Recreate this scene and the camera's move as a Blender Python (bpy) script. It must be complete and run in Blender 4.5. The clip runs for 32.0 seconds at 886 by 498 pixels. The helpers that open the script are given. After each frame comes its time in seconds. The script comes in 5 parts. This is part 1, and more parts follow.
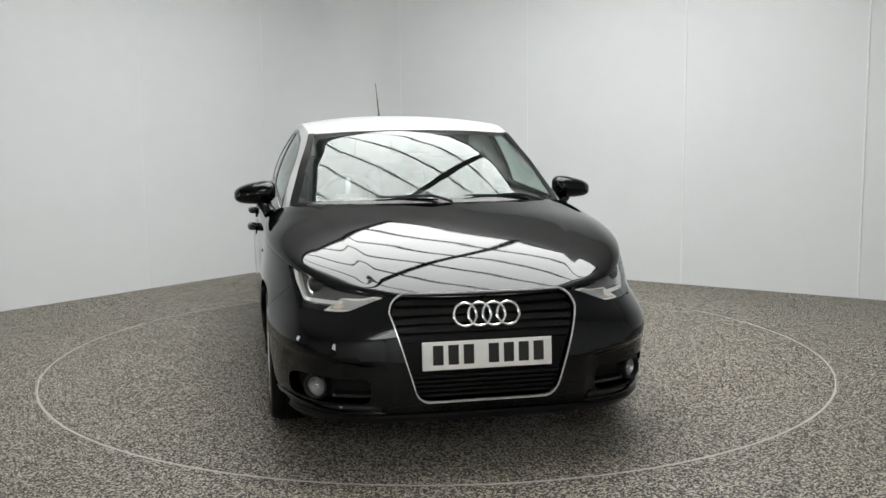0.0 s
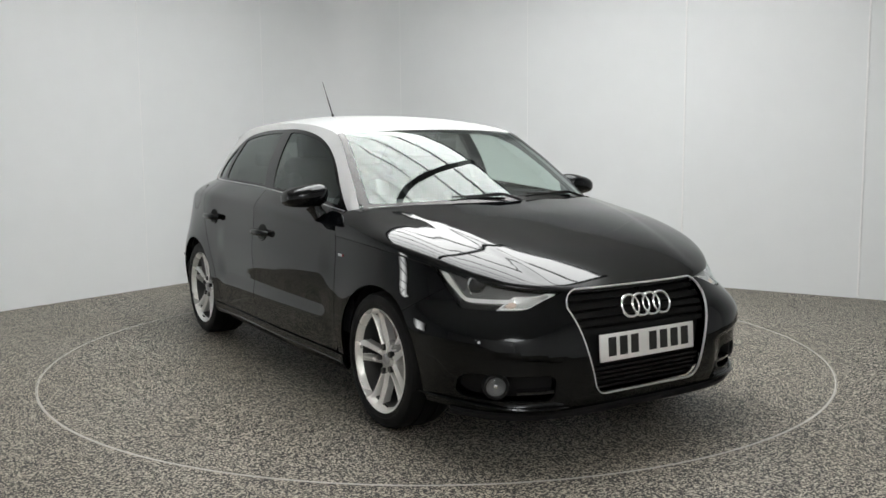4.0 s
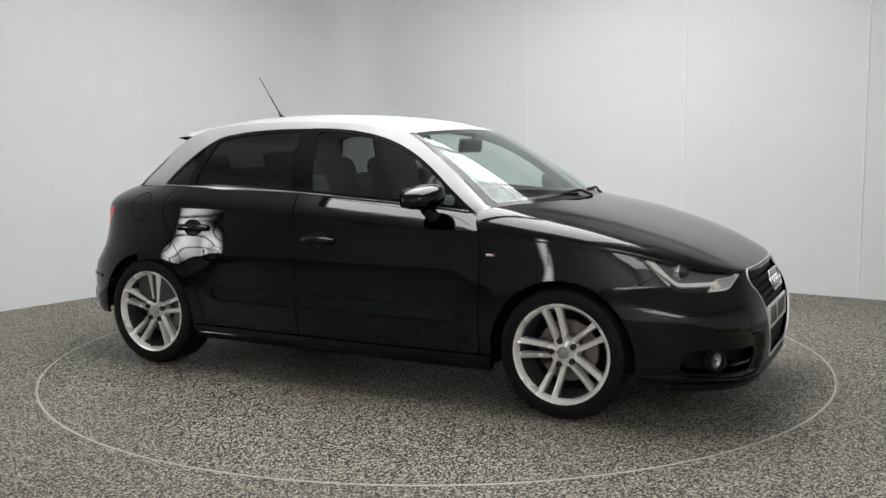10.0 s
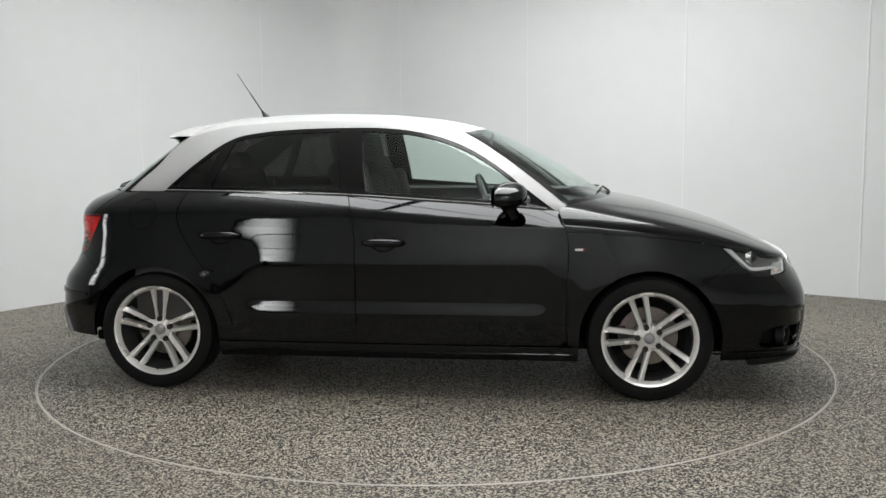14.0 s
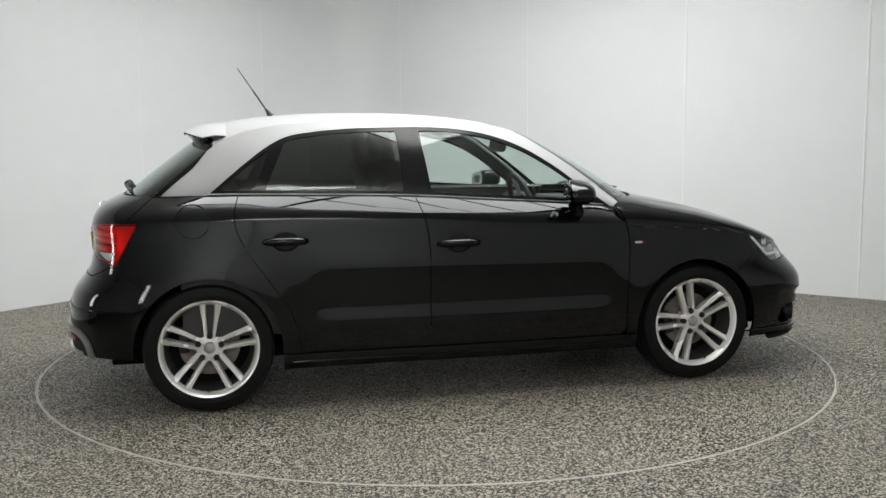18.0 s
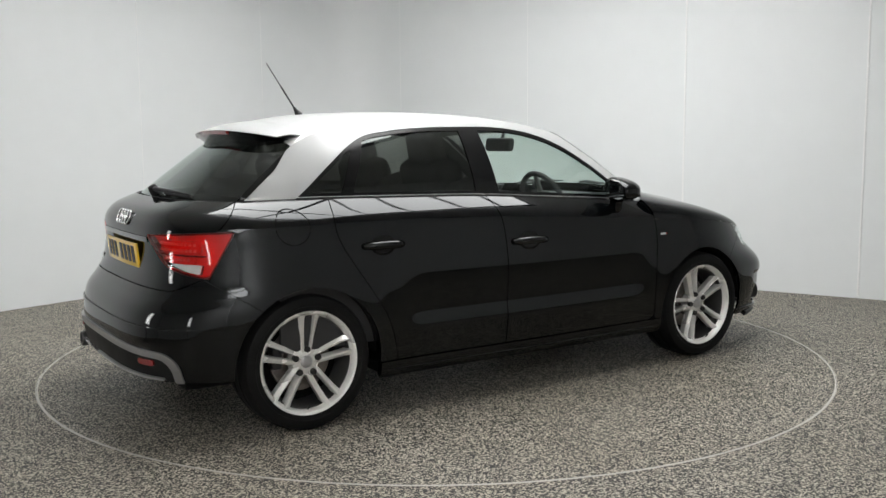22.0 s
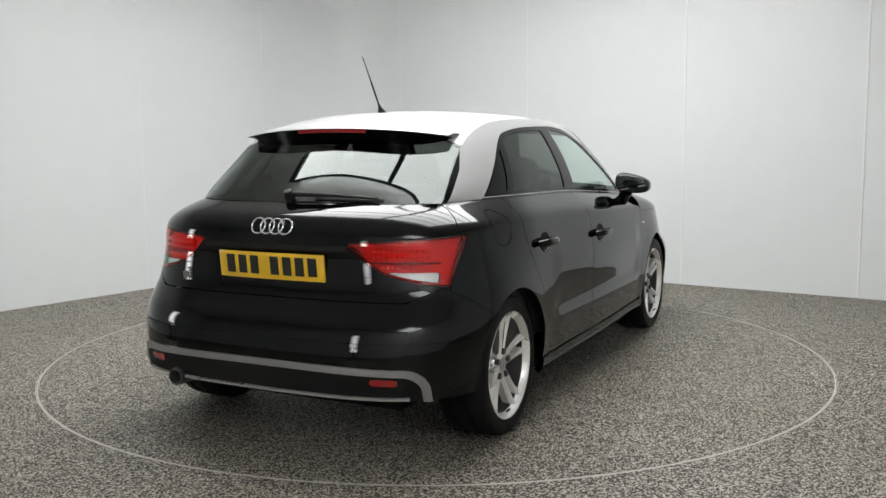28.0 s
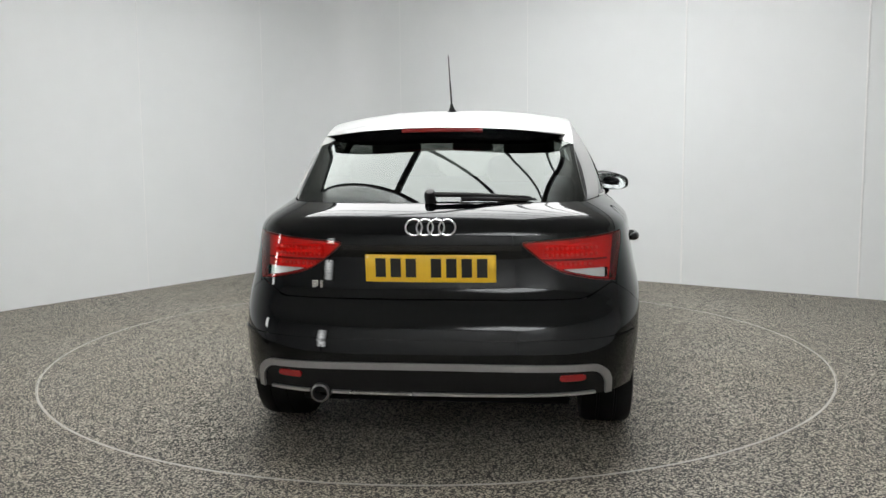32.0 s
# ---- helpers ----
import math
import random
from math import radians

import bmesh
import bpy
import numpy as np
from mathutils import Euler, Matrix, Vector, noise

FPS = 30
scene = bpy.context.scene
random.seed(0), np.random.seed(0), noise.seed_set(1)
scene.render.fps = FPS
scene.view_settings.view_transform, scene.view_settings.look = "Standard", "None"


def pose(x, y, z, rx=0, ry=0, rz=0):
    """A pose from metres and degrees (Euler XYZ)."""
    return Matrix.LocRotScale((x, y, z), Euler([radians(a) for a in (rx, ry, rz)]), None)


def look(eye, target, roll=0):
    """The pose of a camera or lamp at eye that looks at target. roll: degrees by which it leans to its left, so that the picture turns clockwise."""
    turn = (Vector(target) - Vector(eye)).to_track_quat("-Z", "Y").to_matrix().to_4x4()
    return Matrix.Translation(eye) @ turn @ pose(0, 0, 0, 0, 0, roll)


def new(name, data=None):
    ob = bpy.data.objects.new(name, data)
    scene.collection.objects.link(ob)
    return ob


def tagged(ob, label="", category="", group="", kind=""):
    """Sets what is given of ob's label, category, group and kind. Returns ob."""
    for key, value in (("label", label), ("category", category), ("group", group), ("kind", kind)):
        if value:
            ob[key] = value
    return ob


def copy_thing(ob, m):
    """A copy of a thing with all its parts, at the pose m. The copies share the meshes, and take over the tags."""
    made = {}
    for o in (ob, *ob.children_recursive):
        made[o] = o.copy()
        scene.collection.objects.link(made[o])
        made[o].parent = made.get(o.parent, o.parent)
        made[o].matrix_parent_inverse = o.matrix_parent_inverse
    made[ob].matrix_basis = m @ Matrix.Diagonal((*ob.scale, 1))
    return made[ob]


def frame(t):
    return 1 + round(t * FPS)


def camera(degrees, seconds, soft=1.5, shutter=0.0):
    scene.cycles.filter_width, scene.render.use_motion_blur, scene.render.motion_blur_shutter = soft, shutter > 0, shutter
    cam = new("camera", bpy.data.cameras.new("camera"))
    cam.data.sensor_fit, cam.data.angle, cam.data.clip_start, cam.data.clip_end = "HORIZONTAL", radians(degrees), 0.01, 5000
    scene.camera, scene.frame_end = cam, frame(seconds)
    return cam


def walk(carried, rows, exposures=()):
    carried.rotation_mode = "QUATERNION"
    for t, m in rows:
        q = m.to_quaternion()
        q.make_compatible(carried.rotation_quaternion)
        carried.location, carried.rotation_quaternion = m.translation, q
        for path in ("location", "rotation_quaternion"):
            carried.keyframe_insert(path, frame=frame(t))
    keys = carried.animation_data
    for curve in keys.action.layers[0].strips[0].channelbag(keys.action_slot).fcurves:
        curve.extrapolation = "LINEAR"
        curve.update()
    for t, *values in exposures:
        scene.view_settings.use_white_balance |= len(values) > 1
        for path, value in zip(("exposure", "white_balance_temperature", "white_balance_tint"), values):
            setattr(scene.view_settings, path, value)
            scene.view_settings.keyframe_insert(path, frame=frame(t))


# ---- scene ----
cam = camera(50.706, 32.0, soft=1.5)
EYE = (0.0, -5.5307, 1.2719)
AIM = (EYE[0] + 0.007106, EYE[1] + 0.992885, EYE[2] - 0.118868)
walk(cam, [(0.0, look(EYE, AIM, -0.461)), (32.0, look(EYE, AIM, -0.461))], [(0.0, 0.03), (9.0, 0.03), (13.0, 0.14), (32.0, 0.14)])

# ---- world and light ----
world = bpy.data.worlds.new("studio_world")
scene.world = world
world.use_nodes = True
world.node_tree.nodes["Background"].inputs[0].default_value = (0.8, 0.85, 0.9, 1)
world.node_tree.nodes["Background"].inputs[1].default_value = 0.02
scene.view_settings.exposure = 0.0
CEIL_GLOW = 8.0
SIDE_GLOW = 9.5


# ---- materials ----
def base_mat(name):
    m = bpy.data.materials.new(name)
    m.use_nodes = True
    nt = m.node_tree
    return m, nt, nt.nodes["Principled BSDF"]


def add(nt, kind, **inputs):
    n = nt.nodes.new(kind)
    for k, v in inputs.items():
        n.inputs[k.replace("_", " ")].default_value = v
    return n


def ramp(nt, source, stops):
    r = nt.nodes.new("ShaderNodeValToRGB")
    el = r.color_ramp.elements
    while len(el) < len(stops):
        el.new(0.5)
    for e, (p, c) in zip(el, stops):
        e.position = p
        e.color = (c, c, c, 1) if isinstance(c, (int, float)) else (*c, 1)
    nt.links.new(source, r.inputs[0])
    return r


def coords(nt):
    return nt.nodes.new("ShaderNodeTexCoord").outputs["Object"]


def plain(name, color, rough=0.5, metal=0.0, coat=0.0, grain=60.0, vary=0.08, bump=0.0, coat_rough=0.03, spec=0.5):
    """A plain surface with slight two-scale variation in tone and gloss."""
    m, nt, b = base_mat(name)
    co = coords(nt)
    fine = add(nt, "ShaderNodeTexNoise", Scale=grain, Detail=4.0)
    wide = add(nt, "ShaderNodeTexNoise", Scale=grain / 18, Detail=2.0)
    for n in (fine, wide):
        nt.links.new(co, n.inputs["Vector"])
    mixer = add(nt, "ShaderNodeMath", )
    mixer.operation = "ADD"
    nt.links.new(fine.outputs[0], mixer.inputs[0])
    nt.links.new(wide.outputs[0], mixer.inputs[1])
    lo = tuple(c * (1 - vary) for c in color)
    hi = tuple(min(1, c * (1 + vary)) for c in color)
    r = ramp(nt, mixer.outputs[0], [(0.6, lo), (1.4, hi)])
    half = add(nt, "ShaderNodeMath")
    half.operation = "MULTIPLY"
    half.inputs[1].default_value = 0.5
    nt.links.new(mixer.outputs[0], half.inputs[0])
    r.color_ramp.elements[0].position, r.color_ramp.elements[1].position = 0.3, 0.7
    nt.links.new(half.outputs[0], r.inputs[0])
    nt.links.new(r.outputs[0], b.inputs["Base Color"])
    rr = ramp(nt, wide.outputs[0], [(0.3, max(0.02, rough * 0.88)), (0.7, min(1, rough * 1.12))])
    nt.links.new(rr.outputs[0], b.inputs["Roughness"])
    b.inputs["Metallic"].default_value = metal
    b.inputs["Coat Weight"].default_value = coat
    b.inputs["Coat Roughness"].default_value = coat_rough
    b.inputs["Specular IOR Level"].default_value = spec
    if bump:
        bp = add(nt, "ShaderNodeBump", Strength=bump, Distance=0.002)
        nt.links.new(fine.outputs[0], bp.inputs["Height"])
        nt.links.new(bp.outputs[0], b.inputs["Normal"])
    return m


def glass_mat(name, tint, gloss_rough=0.0, face=0.08):
    m = bpy.data.materials.new(name)
    m.use_nodes = True
    nt = m.node_tree
    nt.nodes.remove(nt.nodes["Principled BSDF"])
    out = nt.nodes["Material Output"]
    tr = nt.nodes.new("ShaderNodeBsdfTransparent")
    tr.inputs[0].default_value = (*tint, 1)
    gl = nt.nodes.new("ShaderNodeBsdfGlossy")
    gl.inputs["Color"].default_value = (0.93, 1.0, 0.975, 1)
    gl.inputs["Roughness"].default_value = gloss_rough
    lw = nt.nodes.new("ShaderNodeLayerWeight")
    lw.inputs["Blend"].default_value = 0.5
    pw = nt.nodes.new("ShaderNodeMath")
    pw.operation = "POWER"
    pw.inputs[1].default_value = 5.0
    nt.links.new(lw.outputs["Facing"], pw.inputs[0])
    fr = nt.nodes.new("ShaderNodeMath")
    fr.operation = "MULTIPLY_ADD"
    fr.inputs[1].default_value, fr.inputs[2].default_value = 1 - face, face
    nt.links.new(pw.outputs[0], fr.inputs[0])
    mx = nt.nodes.new("ShaderNodeMixShader")
    nt.links.new(fr.outputs[0], mx.inputs[0])
    nt.links.new(tr.outputs[0], mx.inputs[1])
    nt.links.new(gl.outputs[0], mx.inputs[2])
    nt.links.new(mx.outputs[0], out.inputs[0])
    return m


def glow(name, color, strength):
    m, nt, b = base_mat(name)
    b.inputs["Base Color"].default_value = (0.8, 0.8, 0.8, 1)
    b.inputs["Emission Color"].default_value = (*color, 1)
    b.inputs["Emission Strength"].default_value = strength
    return m


def paint_black():
    """Black pearl under a polished, faintly cool lacquer with slight orange peel."""
    m, nt, b = base_mat("black_pearl_paint")
    co = coords(nt)
    n = add(nt, "ShaderNodeTexNoise", Scale=900.0, Detail=2.0)
    w = add(nt, "ShaderNodeTexNoise", Scale=3.0, Detail=3.0)
    for k in (n, w):
        nt.links.new(co, k.inputs["Vector"])
    r = ramp(nt, n.outputs[0], [(0.35, (0.0004, 0.0005, 0.0006)), (0.75, (0.0012, 0.0015, 0.0019))])
    nt.links.new(r.outputs[0], b.inputs["Base Color"])
    b.inputs["IOR"].default_value = 1.43
    b.inputs["Specular Tint"].default_value = (0.94, 0.975, 1.0, 1)
    rr = ramp(nt, w.outputs[0], [(0.3, 0.03), (0.7, 0.055)])
    nt.links.new(rr.outputs[0], b.inputs["Roughness"])
    orange = add(nt, "ShaderNodeTexNoise", Scale=120.0, Detail=1.0)
    nt.links.new(co, orange.inputs["Vector"])
    bp = add(nt, "ShaderNodeBump", Strength=0.015, Distance=0.001)
    nt.links.new(orange.outputs[0], bp.inputs["Height"])
    nt.links.new(bp.outputs[0], b.inputs["Normal"])
    return m


def paint_silver():
    m, nt, b = base_mat("silver_paint")
    co = coords(nt)
    n = add(nt, "ShaderNodeTexNoise", Scale=700.0, Detail=2.0)
    nt.links.new(co, n.inputs["Vector"])
    r = ramp(nt, n.outputs[0], [(0.3, (0.43, 0.44, 0.445)), (0.7, (0.52, 0.53, 0.535))])
    nt.links.new(r.outputs[0], b.inputs["Base Color"])
    b.inputs["Roughness"].default_value = 0.36
    b.inputs["Metallic"].default_value = 0.1
    b.inputs["Coat Weight"].default_value = 0.5
    b.inputs["Coat Roughness"].default_value = 0.04
    return m


def speckle_floor(name):
    """Bonded stone carpet: dark and pale chips a centimetre across."""
    m, nt, b = base_mat(name)
    co = coords(nt)
    v = nt.nodes.new("ShaderNodeTexVoronoi")
    v.inputs["Scale"].default_value = 175.0
    v.inputs["Randomness"].default_value = 1.0
    n1 = add(nt, "ShaderNodeTexNoise", Scale=130.0, Detail=4.0, Roughness=0.8)
    n2 = add(nt, "ShaderNodeTexNoise", Scale=1.1, Detail=4.0)
    n3 = add(nt, "ShaderNodeTexNoise", Scale=7.0, Detail=3.0)
    for k in (v, n1, n2, n3):
        nt.links.new(co, k.inputs["Vector"])
    sep = nt.nodes.new("ShaderNodeSeparateColor")
    nt.links.new(v.outputs["Color"], sep.inputs[0])
    tone = nt.nodes.new("ShaderNodeMath")
    tone.operation = "MULTIPLY_ADD"
    tone.inputs[1].default_value = 0.55
    nt.links.new(sep.outputs[0], tone.inputs[0])
    sc = nt.nodes.new("ShaderNodeMath")
    sc.operation = "MULTIPLY"
    sc.inputs[1].default_value = 0.45
    nt.links.new(n1.outputs[0], sc.inputs[0])
    nt.links.new(sc.outputs[0], tone.inputs[2])
    chips = ramp(nt, tone.outputs[0], [(0.38, (0.002, 0.002, 0.0017)), (0.49, (0.009, 0.0085, 0.007)), (0.562, (0.052, 0.048, 0.040)), (0.600, (0.55, 0.505, 0.425))])
    stain = ramp(nt, n2.outputs[0], [(0.3, (0.88, 0.86, 0.82)), (0.7, (1.0, 1.0, 1.0))])
    mx = nt.nodes.new("ShaderNodeMix")
    mx.data_type, mx.blend_type = "RGBA", "MULTIPLY"
    mx.inputs[0].default_value = 1.0
    nt.links.new(chips.outputs[0], mx.inputs[6])
    nt.links.new(stain.outputs[0], mx.inputs[7])
    nt.links.new(mx.outputs[2], b.inputs["Base Color"])
    b.inputs["Roughness"].default_value = 0.5
    b.inputs["Specular IOR Level"].default_value = 0.38
    bp = add(nt, "ShaderNodeBump", Strength=0.8, Distance=0.004)
    nt.links.new(tone.outputs[0], bp.inputs["Height"])
    nt.links.new(bp.outputs[0], b.inputs["Normal"])
    return m


BLACK = paint_black()
SILVER = paint_silver()
FLOOR = speckle_floor("stone_chip_floor")
WALL = plain("white_wall_panel", (0.728, 0.752, 0.762), 0.42, grain=5, vary=0.02)
SEAM = plain("seam_strip", (0.83, 0.84, 0.84), 0.35, vary=0.03)
CEIL = plain("ceiling_paint", (0.82, 0.82, 0.82), 0.6, vary=0.03)
DARK = plain("matt_white_wall", (0.82, 0.82, 0.82), 0.6, vary=0.04)
GLOW = glow("ceiling_diffuser", (1.0, 1.0, 0.985), CEIL_GLOW)
GLOW2 = glow("lamp_diffuser", (1.0, 0.99, 0.96), SIDE_GLOW)


def hot_centre(m, low, high):
    """A softbox that shines most in its middle."""
    nt = m.node_tree
    co = nt.nodes.new("ShaderNodeTexCoord")
    mp = nt.nodes.new("ShaderNodeMapping")
    mp.inputs["Location"].default_value = (-0.5, -0.5, -0.135)
    mp.inputs["Scale"].default_value = (1.0, 1.0, 0.45)
    gr = nt.nodes.new("ShaderNodeVectorMath")
    gr.operation = "LENGTH"
    nt.links.new(co.outputs["Generated"], mp.inputs[0])
    nt.links.new(mp.outputs[0], gr.inputs[0])
    mr = nt.nodes.new("ShaderNodeMapRange")
    mr.inputs["From Min"].default_value, mr.inputs["From Max"].default_value = 0.05, 0.66
    mr.inputs["To Min"].default_value, mr.inputs["To Max"].default_value = high, low
    nt.links.new(gr.outputs["Value"], mr.inputs["Value"])
    nt.links.new(mr.outputs[0], nt.nodes["Principled BSDF"].inputs["Emission Strength"])


hot_centre(GLOW2, 0.2, SIDE_GLOW * 1.7)
RIB = plain("rib_metal", (0.05, 0.05, 0.055), 0.5)
RING = plain("table_edge", (0.55, 0.53, 0.50), 0.4, metal=0.4, vary=0.2)
RUBBER = plain("tyre_rubber", (0.007, 0.007, 0.0073), 0.55, grain=200, vary=0.25, bump=0.1, spec=0.15)
PLASTIC = plain("black_plastic", (0.009, 0.009, 0.0095), 0.45, grain=300, bump=0.05, spec=0.3)
TRIM = plain("gloss_black_trim", (0.008, 0.008, 0.009), 0.12, coat=0.6)
ALLOY = plain("alloy_paint", (0.86, 0.855, 0.84), 0.28, metal=0.5, coat=0.6, coat_rough=0.08, grain=90)
BARREL = plain("rim_barrel", (0.045, 0.045, 0.045), 0.5, metal=0.3)
TIP = plain("exhaust_steel", (0.16, 0.16, 0.165), 0.3, metal=0.8)
STEEL = plain("brake_steel", (0.20, 0.175, 0.16), 0.5, metal=0.8, grain=80, vary=0.25)
CHROME = plain("chrome", (0.86, 0.87, 0.88), 0.12, metal=1.0)
MIRROR = plain("tinted_mirror", (0.40, 0.43, 0.43), 0.03, metal=1.0, vary=0.02)
BRIGHT = plain("bright_anodised", (0.82, 0.82, 0.82), 0.34, metal=0.55)
LAMP_SILVER = plain("lamp_reflector", (0.86, 0.86, 0.87), 0.22, metal=0.85)
CELL = plain("red_cell", (1.0, 0.72, 0.66), 0.3, coat=0.4)
SATIN = plain("satin_aluminium", (0.34, 0.34, 0.35), 0.34, metal=0.7)
SATIN_LIGHT = plain("bright_satin", (0.62, 0.62, 0.63), 0.3, metal=0.75)
CLOTH = plain("seat_cloth", (0.050, 0.050, 0.053), 0.85, grain=250, vary=0.3, bump=0.2)
CABIN = plain("cabin_plastic", (0.028, 0.028, 0.030), 0.6, grain=250, bump=0.1)
LINER = plain("headliner", (0.32, 0.32, 0.31), 0.9, grain=200)
UNDER = plain("underbody", (0.006, 0.006, 0.006), 0.9, spec=0.1)
CLEAR = glass_mat("clear_glass", (0.84, 0.92, 0.885), face=0.06)
LENS = glass_mat("lamp_lens", (0.96, 0.97, 0.97), face=0.04)
TINT = glass_mat("privacy_glass", (0.16, 0.165, 0.155), face=0.06)
RED_LENS = glass_mat("red_lens", (0.96, 0.10, 0.09), face=0.05)
DARK_RED = plain("dark_red_border", (0.11, 0.006, 0.007), 0.25, coat=0.6)
RED = plain("red_reflector", (0.27, 0.008, 0.010), 0.22, coat=0.8)
RED_SOFT = plain("red_lamp_cell", (0.90, 0.13, 0.11), 0.3, coat=0.4)
WHITE_PL = plain("white_plate", (0.88, 0.88, 0.86), 0.35, coat=1.0, vary=0.02)
YELLOW_PL = plain("yellow_plate", (0.90, 0.56, 0.02), 0.35, coat=1.0, vary=0.03)
INK = plain("plate_black", (0.010, 0.010, 0.010), 0.45)
AMBER = plain("amber_cell", (0.86, 0.72, 0.62), 0.3, coat=0.4)
LAMP_GREY = plain("lamp_housing", (0.62, 0.62, 0.63), 0.25, metal=0.75)
LAMP_DARK = plain("lamp_bezel", (0.012, 0.012, 0.013), 0.3)
LAMP_MID = plain("lamp_bezel_grey", (0.17, 0.17, 0.175), 0.3, metal=0.4)
LAMP_WHITE = plain("light_guide", (0.95, 0.95, 0.94), 0.2, coat=1.0)
PILLAR = plain("pillar_film", (0.004, 0.004, 0.0045), 0.16, spec=0.35)
MESH = plain("mesh_plastic", (0.006, 0.006, 0.006), 0.6, spec=0.2)
DUST = plain("worn_rubber", (0.03, 0.03, 0.03), 0.7)


# ---- mesh tools ----
def link_mesh(name, verts, faces, mat, parent=None, label="", smooth=True, normals=None, sharp=35):
    me = bpy.data.meshes.new(name)
    me.from_pydata([tuple(v) for v in verts], [], faces)
    me.materials.append(mat)
    if smooth:
        me.polygons.foreach_set("use_smooth", [True] * len(me.polygons))
    if normals is not None:
        me.normals_split_custom_set_from_vertices([tuple(n) for n in normals])
    elif smooth and sharp:
        me.set_sharp_from_angle(angle=radians(sharp))
    ob = new(name, me)
    if parent is not None:
        ob.parent = parent
    if label:
        tagged(ob, label)
    return ob


def part(name, bm, mat, parent, label="", smooth=True, sharp=35):
    me = bpy.data.meshes.new(name)
    bmesh.ops.recalc_face_normals(bm, faces=bm.faces)
    bm.to_mesh(me)
    bm.free()
    me.materials.append(mat)
    if smooth:
        me.polygons.foreach_set("use_smooth", [True] * len(me.polygons))
        me.set_sharp_from_angle(angle=radians(sharp))
    ob = new(name, me)
    if parent is not None:
        ob.parent = parent
    if label:
        tagged(ob, label)
    return ob


def box(bm, size, m, bevel=0.0, seg=2):
    r = bmesh.ops.create_cube(bm, size=1.0, matrix=m @ Matrix.Diagonal((*size, 1)))
    if bevel:
        edges = list({e for v in r["verts"] for e in v.link_edges})
        bmesh.ops.bevel(bm, geom=edges, offset=bevel, segments=seg, affect="EDGES", profile=0.5)
    return bm


def lathe(profile, n=48, axis="y"):
    """A solid of revolution about the y axis from (radius, y) pairs, closed into a ring when its first and last meet."""
    bm = bmesh.new()
    rings = []
    for r, y in profile:
        rings.append([bm.verts.new((r * math.cos(2 * math.pi * i / n), y, r * math.sin(2 * math.pi * i / n))) for i in range(n)] if r > 1e-6 else [bm.verts.new((0, y, 0))])
    for a, b in zip(rings, rings[1:]):
        for i in range(n):
            j = (i + 1) % n
            q = [a[i % len(a)], a[j % len(a)], b[j % len(b)], b[i % len(b)]]
            q = list(dict.fromkeys(q))
            if len(q) > 2:
                bm.faces.new(q)
    bmesh.ops.remove_doubles(bm, verts=bm.verts, dist=1e-6)
    return bm


def tube(points, radius, n=10, bm=None):
    """A round bar along points; radius may be one number or one a point."""
    bm = bm or bmesh.new()
    pts = [Vector(p) for p in points]
    rs = radius if isinstance(radius, (list, tuple)) else [radius] * len(pts)
    rings = []
    side = None
    for i, p in enumerate(pts):
        d = (pts[min(i + 1, len(pts) - 1)] - pts[max(i - 1, 0)]).normalized()
        if side is None:
            side = d.orthogonal().normalized()
        side = (side - d * side.dot(d)).normalized()
        up = d.cross(side)
        rings.append([bm.verts.new(p + rs[i] * (math.cos(2 * math.pi * k / n) * side + math.sin(2 * math.pi * k / n) * up)) for k in range(n)])
    for a, b in zip(rings, rings[1:]):
        for k in range(n):
            bm.faces.new((a[k], a[(k + 1) % n], b[(k + 1) % n], b[k]))
    bm.faces.new(rings[0][::-1])
    bm.faces.new(rings[-1])
    return bm


def curve(*pts):
    """A smooth function through (x, value) pairs."""
    xs = [p[0] for p in pts]
    ys = [p[1] for p in pts]
    if xs[0] > xs[-1]:
        xs, ys = xs[::-1], ys[::-1]
    d = [(ys[i + 1] - ys[i]) / (xs[i + 1] - xs[i]) for i in range(len(xs) - 1)]
    m = [d[0]] + [(d[i - 1] * (xs[i + 1] - xs[i]) + d[i] * (xs[i] - xs[i - 1])) / (xs[i + 1] - xs[i - 1]) for i in range(1, len(d))] + [d[-1]]

    def f(x):
        if x <= xs[0]:
            return ys[0] + m[0] * (x - xs[0])
        if x >= xs[-1]:
            return ys[-1] + m[-1] * (x - xs[-1])
        i = 0
        while x > xs[i + 1]:
            i += 1
        h = xs[i + 1] - xs[i]
        t = (x - xs[i]) / h
        return (ys[i] * (1 + 2 * t) * (1 - t) ** 2 + h * m[i] * t * (1 - t) ** 2 + ys[i + 1] * t * t * (3 - 2 * t) + h * m[i + 1] * t * t * (t - 1))

    return f


